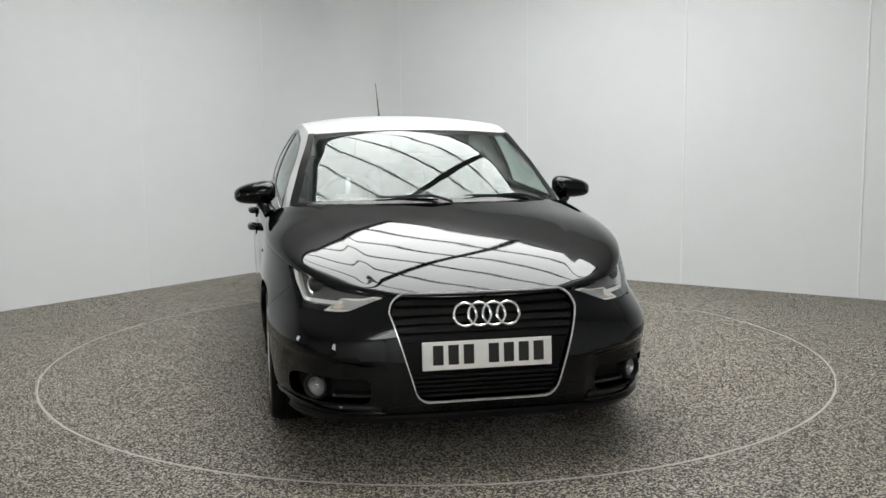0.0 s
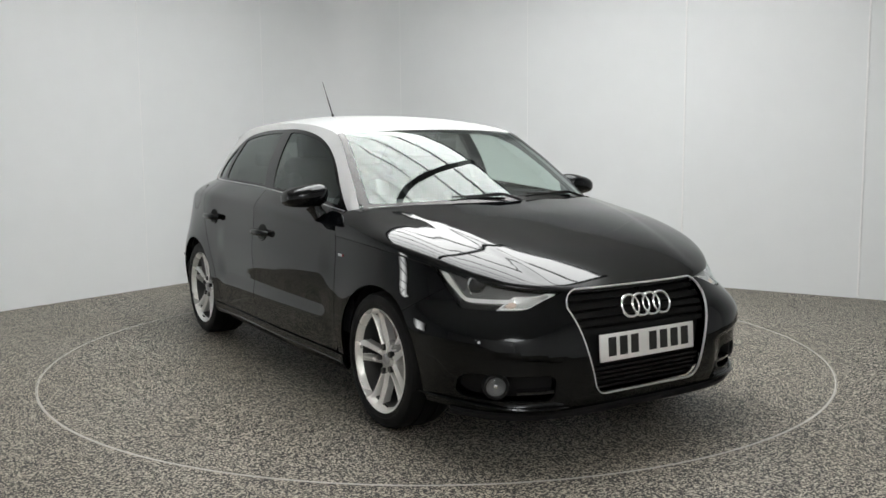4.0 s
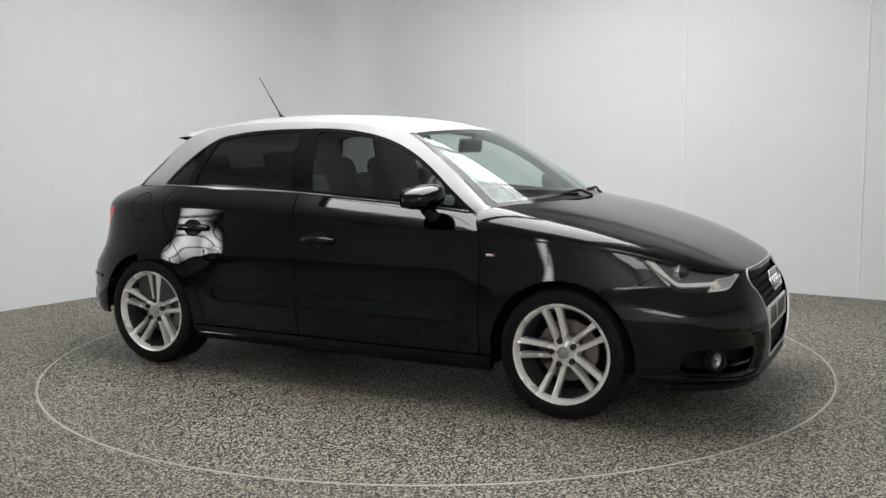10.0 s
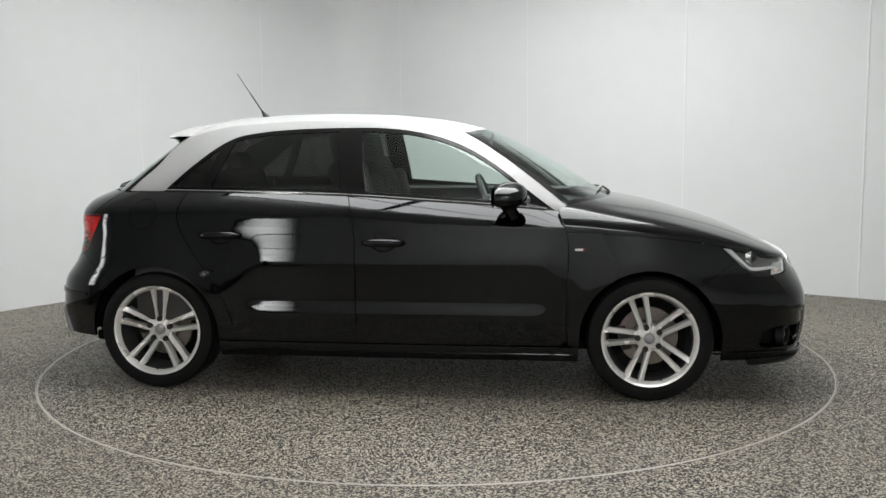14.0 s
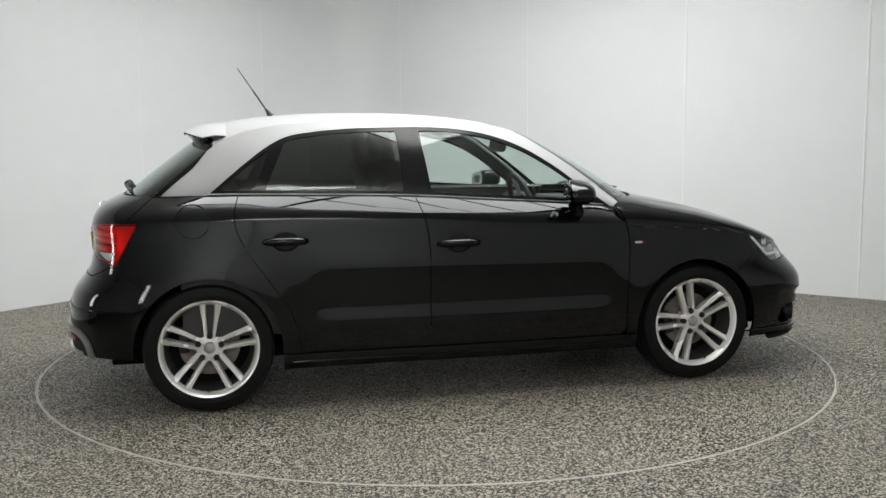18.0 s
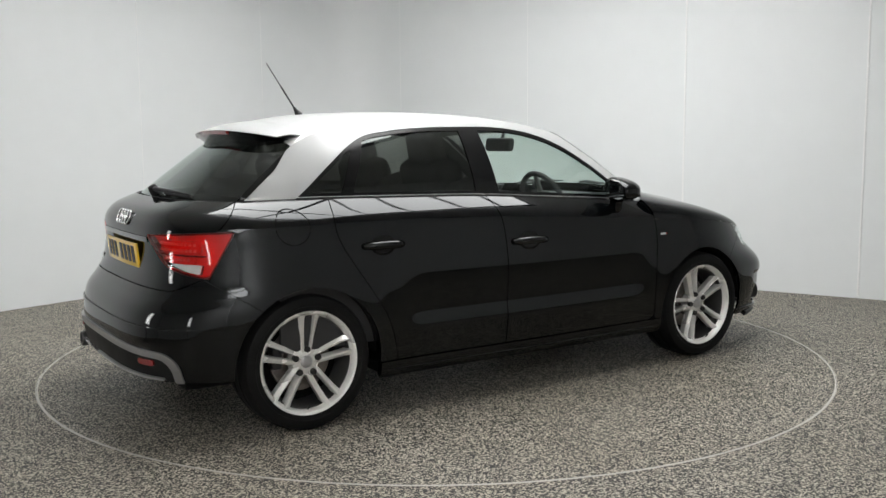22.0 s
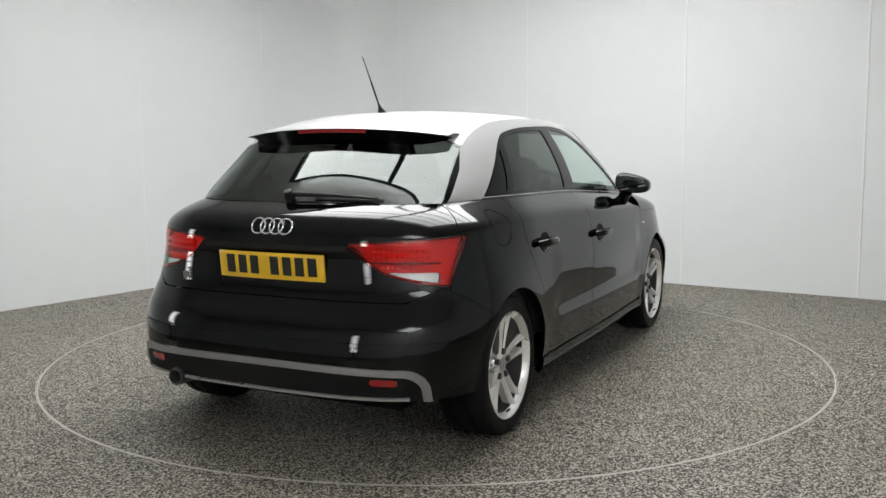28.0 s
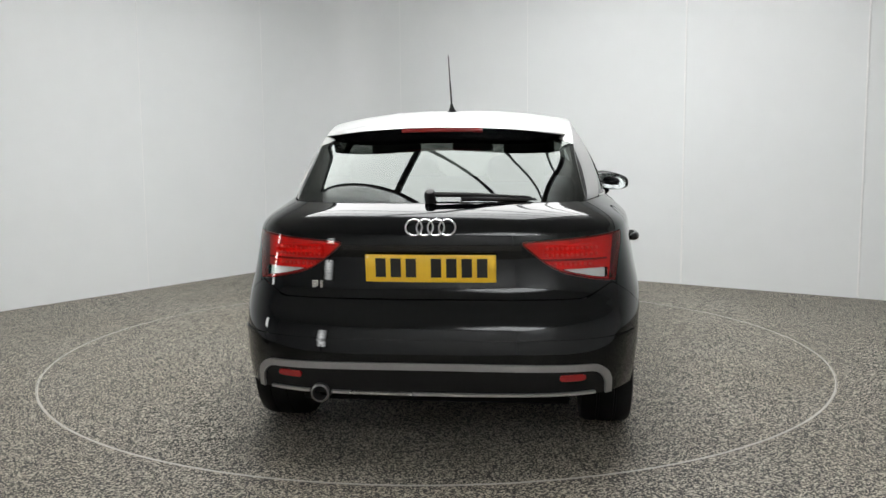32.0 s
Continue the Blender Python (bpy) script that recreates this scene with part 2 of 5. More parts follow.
def panel(name, surf, us, vs, keep, mat, parent, depth=0.012, offset=0.0, label="", centre=None):
    """A sheet on the surface surf(u, v), over the grid us x vs, trimmed to where every function of keep is positive, with turned-in edges."""
    eps = 2e-4

    def at(u, v):
        return surf(u, v)

    def normal(u, v, p):
        du = Vector(surf(u + eps, v)) - Vector(surf(u - eps, v))
        dv = Vector(surf(u, v + eps)) - Vector(surf(u, v - eps))
        n = du.cross(dv)
        if n.length < 1e-12:
            n = Vector((p[0], p[1], 0.3))
        n.normalize()
        c = centre or (max(-1.0, min(1.1, p[0])), 0, 0.62)
        if n.dot(Vector(p) - Vector(c)) < 0:
            n.negate()
        return n

    nodes = {}

    def node(u, v):
        k = (round(u, 6), round(v, 6))
        if k not in nodes:
            p = at(u, v)
            nodes[k] = (u, v, p, [f(p) for f in keep])
        return nodes[k]

    polys = []
    for i in range(len(us) - 1):
        for j in range(len(vs) - 1):
            poly = [node(us[i], vs[j]), node(us[i + 1], vs[j]), node(us[i + 1], vs[j + 1]), node(us[i], vs[j + 1])]
            for k in range(len(keep)):
                if all(q[3][k] >= 0 for q in poly):
                    continue
                if all(q[3][k] < 0 for q in poly):
                    poly = []
                    break
                out = []
                for a, b in zip(poly, poly[1:] + poly[:1]):
                    fa, fb = a[3][k], b[3][k]
                    if fa >= 0:
                        out.append(a)
                    if (fa >= 0) != (fb >= 0):
                        lo, hi, flo, fhi = 0.0, 1.0, fa, fb
                        for _ in range(3):
                            t = lo + (hi - lo) * flo / (flo - fhi)
                            q = node(a[0] + t * (b[0] - a[0]), a[1] + t * (b[1] - a[1]))
                            if (q[3][k] >= 0) == (fa >= 0):
                                lo, flo = t, q[3][k]
                            else:
                                hi, fhi = t, q[3][k]
                            if abs(flo - fhi) < 1e-9:
                                break
                        q = (q[0], q[1], q[2], [1e-9 if m == k else e for m, e in enumerate(q[3])])
                        out.append(q)
                poly = out
                if len(poly) < 3:
                    poly = []
                    break
            if poly:
                polys.append(poly)
    index, verts, norms, faces = {}, [], [], []
    for poly in polys:
        ids = []
        for u, v, p, _ in poly:
            k = (round(p[0], 5), round(p[1], 5), round(p[2], 5))
            if k not in index:
                n = normal(u, v, p)
                index[k] = len(verts)
                verts.append(Vector(p) + n * offset)
                norms.append(n)
            ids.append(index[k])
        ids = [a for a, b in zip(ids, ids[1:] + ids[:1]) if a != b]
        if len(set(ids)) < 3 or len(set(ids)) != len(ids):
            continue
        f = sum(((verts[ids[i]] - verts[ids[0]]).cross(verts[ids[(i + 1) % len(ids)]] - verts[ids[0]]) for i in range(1, len(ids) - 1)), Vector())
        if f.dot(norms[ids[0]]) < 0:
            ids.reverse()
        faces.append(ids)
    if not faces:
        return None
    if depth:
        count = {}
        for f in faces:
            for a, b in zip(f, f[1:] + f[:1]):
                count[(a, b)] = count.get((a, b), 0) + 1
        rim = [(a, b) for (a, b) in count if (b, a) not in count]
        for a, b in rim:
            na, nb = norms[a], norms[b]
            out = (verts[b] - verts[a]).cross(na)
            out = out.normalized() if out.length > 1e-9 else na
            base = len(verts)
            verts += [verts[a].copy(), verts[b].copy(), verts[b] - nb * depth, verts[a] - na * depth]
            norms += [out] * 4
            faces.append([base + 1, base, base + 3, base + 2])
    return link_mesh(name, verts, faces, mat, parent, label, normals=norms)


def steps(a, b, n):
    return [a + (b - a) * i / n for i in range(n + 1)]


# ---- room ----
def wall_slab(name, a, b, top, label, mat, thick=0.12):
    a, b = Vector((*a, 0)), Vector((*b, 0))
    d = (b - a).normalized()
    out = Vector((d.y, -d.x, 0))
    if out.dot(a + b) < 0:
        out.negate()
    bm = bmesh.new()
    vs = [bm.verts.new(p) for p in (a, b, b + out * thick, a + out * thick)]
    vt = [bm.verts.new(v.co + Vector((0, 0, top))) for v in vs]
    bm.faces.new(vs[::-1])
    bm.faces.new(vt)
    for i in range(4):
        bm.faces.new((vs[i], vs[(i + 1) % 4], vt[(i + 1) % 4], vt[i]))
    ob = part(name, bm, mat, None, smooth=False)
    return tagged(ob, label, "wall", kind="structure")


ROOM_H = 3.25
CORNER = (-0.92, 4.40)
DL = Vector((-0.6157, -0.788, 0))
DR = Vector((0.834, -0.5518, 0))
C3 = Vector((*CORNER, 0))
LEFT_END = C3 + DL * 10.0
RIGHT_END = C3 + DR * 9.0
BACK = LEFT_END + DR * 9.0
ROUND_L, ROUND_R = 0.95, 0.68


def rounded_corner():
    """The bent panel that joins the two white walls."""
    a, b = C3 + DL * ROUND_L, C3 + DR * ROUND_R
    bm = bmesh.new()
    inner, outer = [], []
    for i in range(25):
        t = i / 24
        p = a * (1 - t) ** 2 + C3 * 2 * t * (1 - t) + b * t * t
        d = ((C3 - a) * (1 - t) + (b - C3) * t).normalized()
        out = Vector((-d.y, d.x, 0))
        inner.append([bm.verts.new((p.x, p.y, z)) for z in (0.0, ROOM_H)])
        q = p + out * 0.12
        outer.append([bm.verts.new((q.x, q.y, z)) for z in (0.0, ROOM_H)])
    for i in range(24):
        for row in (inner, outer):
            bm.faces.new((row[i][0], row[i + 1][0], row[i + 1][1], row[i][1]))
        for k in (0, 1):
            bm.faces.new((inner[i][k], inner[i + 1][k], outer[i + 1][k], outer[i][k]))
    for i in (0, 24):
        bm.faces.new((inner[i][0], inner[i][1], outer[i][1], outer[i][0]))
    tagged(part("wall_corner", bm, WALL, None), "smooth white rounded corner panel between the walls", "wall", kind="structure")


rounded_corner()
wall_slab("wall_left", (C3 + DL * ROUND_L)[:2], LEFT_END[:2], ROOM_H, "smooth white panelled studio wall with faint vertical joints", WALL)
wall_slab("wall_right", (C3 + DR * ROUND_R)[:2], RIGHT_END[:2], ROOM_H, "smooth white panelled studio wall with bright joint strips", WALL)
wall_slab("wall_back", LEFT_END[:2], BACK[:2], ROOM_H, "white studio wall opposite the white corner", DARK)
wall_slab("wall_side", RIGHT_END[:2], BACK[:2], ROOM_H, "white studio wall beside the entrance", DARK)


def seam_strip(name, p, d, width, proud, parent_label):
    """A joint strip from floor to ceiling on a wall, at p, along the wall's direction d."""
    inward = Vector((-d.y, d.x, 0))
    if inward.dot(Vector((p[0], p[1], 0))) > 0:
        inward.negate()
    m = Matrix.Translation(Vector((p[0], p[1], ROOM_H / 2)) + inward * proud / 2) @ pose(0, 0, 0, 0, 0, math.degrees(math.atan2(d.y, d.x)))
    bm = box(bmesh.new(), (width, proud, ROOM_H - 0.02), m, 0.0015, 1)
    ob = part(name, bm, SEAM, None)
    return tagged(ob, parent_label, "wall trim", kind="structure")


for s in (3.62, 5.03, 6.45):
    seam_strip("trim", C3 + DR * s, DR, 0.014, 0.006, "thin bright joint strip between white wall panels")
for s in (0.69, 2.13):
    seam_strip("trim", C3 + DR * s, DR, 0.005, 0.003, "hairline joint between white wall panels")
for s in (1.17, 2.52, 3.85, 5.2):
    seam_strip("trim", C3 + DL * s, DL, 0.006, 0.003, "hairline joint between white wall panels")


def disc_ring(bm, r0, r1, z, n=160):
    a = [bm.verts.new((r0 * math.cos(2 * math.pi * i / n), r0 * math.sin(2 * math.pi * i / n), z)) for i in range(n)]
    b = [bm.verts.new((r1 * math.cos(2 * math.pi * i / n), r1 * math.sin(2 * math.pi * i / n), z)) for i in range(n)]
    for i in range(n):
        bm.faces.new((a[i], a[(i + 1) % n], b[(i + 1) % n], b[i]))
    return a, b


TABLE_R = 2.222


def make_floor():
    """One sheet with a round well for the turntable."""
    bm = bmesh.new()
    n = 160
    outer = 14.0
    ra, rb = disc_ring(bm, TABLE_R + 0.004, 4.0, 0.0, n)
    ca = [bm.verts.new((outer * math.cos(2 * math.pi * i / n), outer * math.sin(2 * math.pi * i / n), 0)) for i in range(n)]
    for i in range(n):
        bm.faces.new((rb[i], rb[(i + 1) % n], ca[(i + 1) % n], ca[i]))
    low = [bm.verts.new((v.co.x, v.co.y, -0.06)) for v in ra]
    for i in range(n):
        bm.faces.new((ra[i], low[i], low[(i + 1) % n], ra[(i + 1) % n]))
    bm.faces.new(low[::-1])
    ob = part("floor", bm, FLOOR, None, sharp=30)
    tagged(ob, "grey speckled stone-chip floor of the studio", "floor", kind="structure")
    ring = bmesh.new()
    a, b = disc_ring(ring, TABLE_R + 0.0025, TABLE_R + 0.0055, 0.001, n)
    for i in range(n):
        j = (i + 1) % n
        c0, c1 = (ring.verts.new((b[k].co.x, b[k].co.y, -0.02)) for k in (i, j))
        ring.faces.new((b[i], b[j], c1, c0))
    bmesh.ops.remove_doubles(ring, verts=ring.verts, dist=1e-5)
    tagged(part("trim", ring, RING, None), "thin metal edge strip round the turntable well", "floor trim", kind="structure")


make_floor()


def make_turntable():
    base = new("turntable")
    tagged(base, "round floor-level turntable covered in grey speckled stone chips", "turntable")
    bm = bmesh.new()
    n = 160
    rings = [[bm.verts.new((r * math.cos(2 * math.pi * i / n), r * math.sin(2 * math.pi * i / n), z)) for i in range(n)] for r, z in ((1.0, 0.0), (TABLE_R - 0.007, 0.0), (TABLE_R - 0.007, -0.03))]
    bm.faces.new(rings[0])
    for p, q in zip(rings, rings[1:]):
        for i in range(n):
            bm.faces.new((p[i], q[i], q[(i + 1) % n], p[(i + 1) % n]))
    part("deck", bm, FLOOR, base, sharp=30)
    bm = bmesh.new()
    a, b = disc_ring(bm, TABLE_R - 0.007, TABLE_R, 0.001, n)
    low = [bm.verts.new((v.co.x, v.co.y, -0.03)) for v in b]
    for i in range(n):
        bm.faces.new((b[i], b[(i + 1) % n], low[(i + 1) % n], low[i]))
    part("edge_strip", bm, RING, base, "pale metal edge strip")
    return base


table = make_turntable()

# ceiling with its luminous diffuser, which lies square to the walls
AX = DR.normalized()
AY = Vector((-AX.y, AX.x, 0)) * -1


def plan(u, v, z):
    """A point u along the right wall and v along the left wall from the table's axis."""
    p = AX * u + AY * v
    return Vector((p.x, p.y, z))


LIGHT_U, LIGHT_V, LIGHT_Z = (-1.30, 1.60), (-1.36, 1.31), 3.1


def slab(bm, u0, u1, v0, v1, z0, z1):
    c = plan((u0 + u1) / 2, (v0 + v1) / 2, (z0 + z1) / 2)
    m = Matrix.Translation(c) @ pose(0, 0, 0, 0, 0, math.degrees(math.atan2(AX.y, AX.x)))
    box(bm, (abs(u1 - u0), abs(v1 - v0), z1 - z0), m)


def ceiling_light(span_u, span_v, ribs, beams, label):
    light = new("ceiling_light")
    tagged(light, label, "ceiling light")
    (u0, u1), (v0, v1) = span_u, span_v
    bm = bmesh.new()
    slab(bm, u0, u1, v0, v1, LIGHT_Z, LIGHT_Z + 0.02)
    part("diffuser", bm, GLOW, light, "glowing white diffuser", smooth=False)
    for i in range(ribs + 1):
        bm = bmesh.new()
        v = v0 + (v1 - v0) * i / ribs
        slab(bm, u0, u1, v - 0.012, v + 0.012, LIGHT_Z - 0.03, LIGHT_Z - 0.002)
        part("rib", bm, RIB, light, smooth=False)
    for i in range(beams + 1):
        u = u0 + (u1 - u0) * i / beams
        bm = bmesh.new()
        slab(bm, u - 0.035, u + 0.035, v0, v1, LIGHT_Z - 0.075, LIGHT_Z - 0.032)
        part("beam", bm, RIB, light, smooth=False)
    for i in range(4):
        u, v = (u0, u1)[i % 2], (v0, v1)[i // 2]
        part("hanger", tube([plan(u, v, LIGHT_Z - 0.03), plan(u, v, ROOM_H + 0.01)], 0.012, 8), RIB, light)


def make_ceiling():
    bm = bmesh.new()
    slab(bm, -9, 9, -12, 9, ROOM_H, ROOM_H + 0.1)
    tagged(part("ceiling", bm, CEIL, None, smooth=False), "plain pale grey studio ceiling", "ceiling", kind="structure")
    ceiling_light(LIGHT_U, LIGHT_V, 6, 2, "large luminous white ceiling panel divided by dark ribs")
    # added fill: an unseen panel that brightens the back walls and near floor
    ceiling_light((3.0, 5.0), (4.5, 6.1), 4, 1, "added unseen luminous ceiling panel that fills in the back walls")


make_ceiling()


PANEL_Z, PANEL_H = 1.06, 1.08


def make_panel_light(at, aim):
    light = new("panel_light")
    tagged(light, "tall white studio light panel on a dark stand", "studio light", "studio light panels")
    m = look((at.x, at.y, PANEL_Z), (aim[0], aim[1], PANEL_Z))
    bm = box(bmesh.new(), (0.46, PANEL_H + 0.08, 0.05), m @ Matrix.Translation((0, 0, 0.03)), 0.01, 1)
    part("case", bm, PLASTIC, light)
    bm = box(bmesh.new(), (0.40, PANEL_H, 0.012), m @ Matrix.Translation((0, 0, -0.002)), 0.003, 1)
    part("diffuser", bm, GLOW2, light, "glowing diffuser")
    for k in range(1, 6):
        bm = box(bmesh.new(), (0.44, 0.022, 0.020), m @ Matrix.Translation((0, PANEL_H * (k / 6 - 0.5), -0.019)), 0.003, 1)
        part("louvre", bm, RIB, light)
    part("stand", tube([(at.x, at.y, 0.02), (at.x, at.y, PANEL_Z - 0.4)], 0.025), PLASTIC, light)
    part("foot", lathe([(0, 0), (0.28, 0), (0.28, 0.03), (0, 0.03)], 32), PLASTIC, light).matrix_local = Matrix.Translation((at.x, at.y, 0)) @ pose(0, 0, 0, 90, 0, 0)


make_panel_light(Vector((-2.85, -5.1, 0)), (-0.2, -1.0, 1.0))
make_panel_light(Vector((-4.25, -1.55, 0)), (-0.5, -0.8, 1.0))


# ---- the car: x forward, y to its left, origin on the ground between the axles ----
AXLE = 1.2345
X0F, X0R = 0.90, -0.90
front_x = curve((0.15, 1.985), (0.22, 2.03), (0.30, 2.05), (0.40, 2.052), (0.50, 2.038), (0.60, 2.005), (0.66, 1.968), (0.72, 1.92), (0.82, 1.82))
rear_x = curve((0.15, -1.84), (0.25, -1.895), (0.38, -1.915), (0.47, -1.91), (0.56, -1.885), (0.61, -1.845), (0.66, -1.813), (0.72, -1.797), (0.80, -1.790), (0.86, -1.796), (0.92, -1.778), (0.965, -1.735), (1.005, -1.645))
low_w = curve((0.15, 0.775), (0.20, 0.812), (0.26, 0.834), (0.33, 0.8455), (0.385, 0.8515), (0.42, 0.8545), (0.47, 0.8565), (0.55, 0.857), (0.62, 0.8555), (0.675, 0.8525), (0.72, 0.849), (0.80, 0.8415), (0.85, 0.8365))
belt_y = curve((1.1, 0.69), (0.82, 0.735), (0.4, 0.765), (-0.1, 0.775), (-0.6, 0.757), (-1.0, 0.722), (-1.3, 0.695), (-1.8, 0.685))
belt_z = curve((1.2, 0.89), (0.8, 0.915), (0.552, 0.937), (0.149, 0.964), (-0.22, 0.988), (-0.706, 1.002), (-1.06, 1.009), (-1.3, 1.009), (-1.47, 1.006), (-1.64, 1.004), (-1.9, 1.004))
shut_z = curve((0.70, 0.823), (0.826, 0.819), (0.919, 0.815), (1.05, 0.808), (1.18, 0.80), (1.31, 0.787), (1.437, 0.771), (1.576, 0.746), (1.70, 0.716), (1.82, 0.686), (1.93, 0.663), (1.99, 0.646))
bonnet_z = curve((0.70, 1.02), (0.90, 0.993), (1.05, 0.962), (1.126, 0.946), (1.308, 0.907), (1.458, 0.866), (1.606, 0.820), (1.754, 0.765), (1.86, 0.716), (1.92, 0.684), (1.96, 0.660), (1.99, 0.640))
Z_SH = 0.84
door_sculpt = curve((0.10, -0.0045), (0.25, 0.0), (0.31, 0.0018), (0.372, 0.0037), (0.388, 0.0048), (0.402, 0.0042), (0.468, -0.0068), (0.480, -0.0080), (0.494, -0.0077), (0.58, -0.0008), (0.655, 0.0050), (0.67, 0.0056), (0.685, 0.0054), (0.72, 0.0038), (0.80, 0.0), (0.90, 0.0))


def half_width(x, z):
    flare = -0.018 * (1 - math.exp(-(x / 0.75) ** 2)) if x > 0 else -0.005 * math.sin(math.pi * min(1.0, -x / 1.2)) ** 2
    for wx in (AXLE, -AXLE):
        r = math.hypot(x - wx, z - 0.30)
        flare += 0.006 * math.exp(-((r - 0.33) / 0.09) ** 2)
    sculpt = max(0.0, min(1.0, (0.81 - abs(x)) / 0.15))
    flare += sculpt * sculpt * (3 - 2 * sculpt) * door_sculpt(z)
    haunch = max(0.0, min(1.0, (-0.95 - x) / 0.45))
    flare -= 0.10 * haunch * haunch * (3 - 2 * haunch) * max(0.0, min(z, Z_SH) - 0.62)
    if z <= Z_SH:
        return low_w(z) + flare
    top, y0 = belt_z(x), low_w(Z_SH)
    h = max(0.02, top - Z_SH)
    whole = shoulder(0.0, h)
    d, yb = y0 - belt_y(x) - whole, belt_y(x)
    drop = whole + 0.5 * (d + math.sqrt(d * d + 0.0001))
    return y0 - drop * (1 - shoulder(0.0, top - z) / whole) + flare if z < top else y0 - drop - 1.1 * (z - top) + flare


def shoulder(a, b):
    """How far the shoulder swells out between two depths below the belt: steep by the glass, upright lower down."""
    k = min(0.06, b)
    rest = max(0.0, b - 0.06)
    return 1.28 * k - 2.5 * k * k + (0.98 * rest - 8.5 * rest * rest if rest < 0.05 else 0.02775 + 0.13 * (rest - 0.05))


def ease(t):
    t = max(0.0, min(1.0, t))
    return t * t * (3 - 2 * t)


def fog_pod(y, z):
    """How deep the bumper's lower corners lie behind the ledge that runs over the fog lamps."""
    y = abs(y)
    ledge = 0.412 + 0.13 * (y - 0.40)
    return 0.024 * ease((y - 0.385) / 0.07) * ease((0.80 - y) / 0.05) * ease((ledge - z) / 0.030) * ease((z - 0.212) / 0.030)


def body(a, z):
    """The flank and the ends: a runs 0 at the nose, 1 to 2 along the doors, 3 at the tail; past the ends it goes on round the other side."""
    if 1 <= a <= 2:
        x = X0F + (X0R - X0F) * (a - 1)
        return (x, half_width(x, z), z)
    if a < 1:
        x0, xe, n, phi = X0F, front_x(z), 3.0 + 1.3 * ease((0.63 - z) / 0.15), a * math.pi / 2
    else:
        x0, xe, n, phi = X0R, rear_x(z), 4.6, (3 - a) * math.pi / 2
    c, s = math.cos(phi), math.sin(phi)
    r = (abs(c) ** n + abs(s) ** n) ** (-1 / n)
    bow = 0.0 if a < 1 else 0.045 * (s * r) ** 2
    x = x0 + (xe - x0 + bow) * c * r
    y = half_width(x, z) * s * r
    if a < 1:
        x -= fog_pod(y, z)
    return (x, y, z)


def side_body(sign):
    return lambda a, z: (lambda p: (p[0], sign * p[1], p[2]))(body(a, z))


def a_of_x(x, z):
    """The run along the flank at which it is at x."""
    if X0R <= x <= X0F:
        return 1 + (X0F - x) / (X0F - X0R)
    lo, hi = (0.0, 1.0) if x > X0F else (2.0, 3.0)
    for _ in range(30):
        mid = (lo + hi) / 2
        if body(mid, z)[0] > x:
            lo = mid
        else:
            hi = mid
    return lo


def flank_y(x, z):
    return body(a_of_x(x, z), z)[1]


def nose_x(y, z):
    lo, hi = 0.0, 1.0
    for _ in range(30):
        mid = (lo + hi) / 2
        if body(mid, z)[1] < abs(y):
            lo = mid
        else:
            hi = mid
    return body(lo, z)[0]


def tail_x(y, z):
    lo, hi = 2.0, 3.0
    for _ in range(30):
        mid = (lo + hi) / 2
        if body(mid, z)[1] > abs(y):
            lo = mid
        else:
            hi = mid
    return body(lo, z)[0]


def bonnet(a, psi):
    zs = 0.7
    x = 0
    for _ in range(3):
        x, yb, _z = body(abs(a), zs)
        zs = shut_z(x)
    zc = max(bonnet_z(x), zs + 0.001)
    th = psi * math.pi / 2
    c, s = math.cos(th), math.sin(th)
    m = 2.6
    r = (abs(c) ** m + abs(s) ** m) ** (-1 / m)
    y = yb * s * r
    # the raised middle of the bonnet, with a crease on either side of it
    fade = ease((x - 0.95) / 0.15) * ease((1.92 - x) / 0.10)
    step = -0.0030 * ease((abs(y) - 0.580 + 0.22 * (x - 1.0)) / 0.06)
    return (x, y, zs + (zc - zs) * c * r + fade * step * ease((0.72 - abs(y)) / 0.10))


# greenhouse lines
edge_y = curve((-1.47, 0.616), (-1.25, 0.578), (-0.9, 0.562), (-0.3, 0.568), (0.1, 0.568), (0.325, 0.562), (0.6, 0.632), (0.84, 0.700))
edge_z = curve((-1.47, 1.003), (-1.36, 1.098), (-1.256, 1.182), (-1.19, 1.236), (-1.09, 1.288), (-0.95, 1.325), (-0.7, 1.350), (-0.3, 1.357), (0.0, 1.346), (0.2, 1.319), (0.325, 1.290), (0.5, 1.188), (0.68, 1.058), (0.84, 0.930))
roof_z = curve((-1.35, 1.262), (-1.2, 1.330), (-1.12, 1.357), (-0.978, 1.383), (-0.801, 1.397), (-0.59, 1.405), (-0.317, 1.404), (-0.05, 1.391), (0.213, 1.358), (0.32, 1.334), (0.395, 1.3125), (0.45, 1.296))
screen_z = curve((0.30, 1.340), (0.406, 1.309), (0.534, 1.254), (0.692, 1.174), (0.848, 1.086), (0.972, 1.010), (1.06, 0.952))
dlo_z = curve((-1.23, 1.000), (-1.034, 1.163), (-0.95, 1.225), (-0.869, 1.270), (-0.709, 1.303), (-0.552, 1.316), (-0.306, 1.322), (-0.096, 1.32), (0.052, 1.305), (0.227, 1.265), (0.354, 1.213), (0.495, 1.128), (0.634, 1.022), (0.80, 0.900))


def cabin_side(x, z):
    yb, zb = flank_y(x, belt_z(x)) if x < X0R else half_width(x, belt_z(x)), belt_z(x)
    ye, ze = edge_y(x), edge_z(x)
    h = (z - zb) / max(0.004, ze - zb)
    h = max(-0.2, min(1.2, h))
    return yb + (ye - yb) * (abs(h) ** 1.55 * (1 if h > 0 else -1))


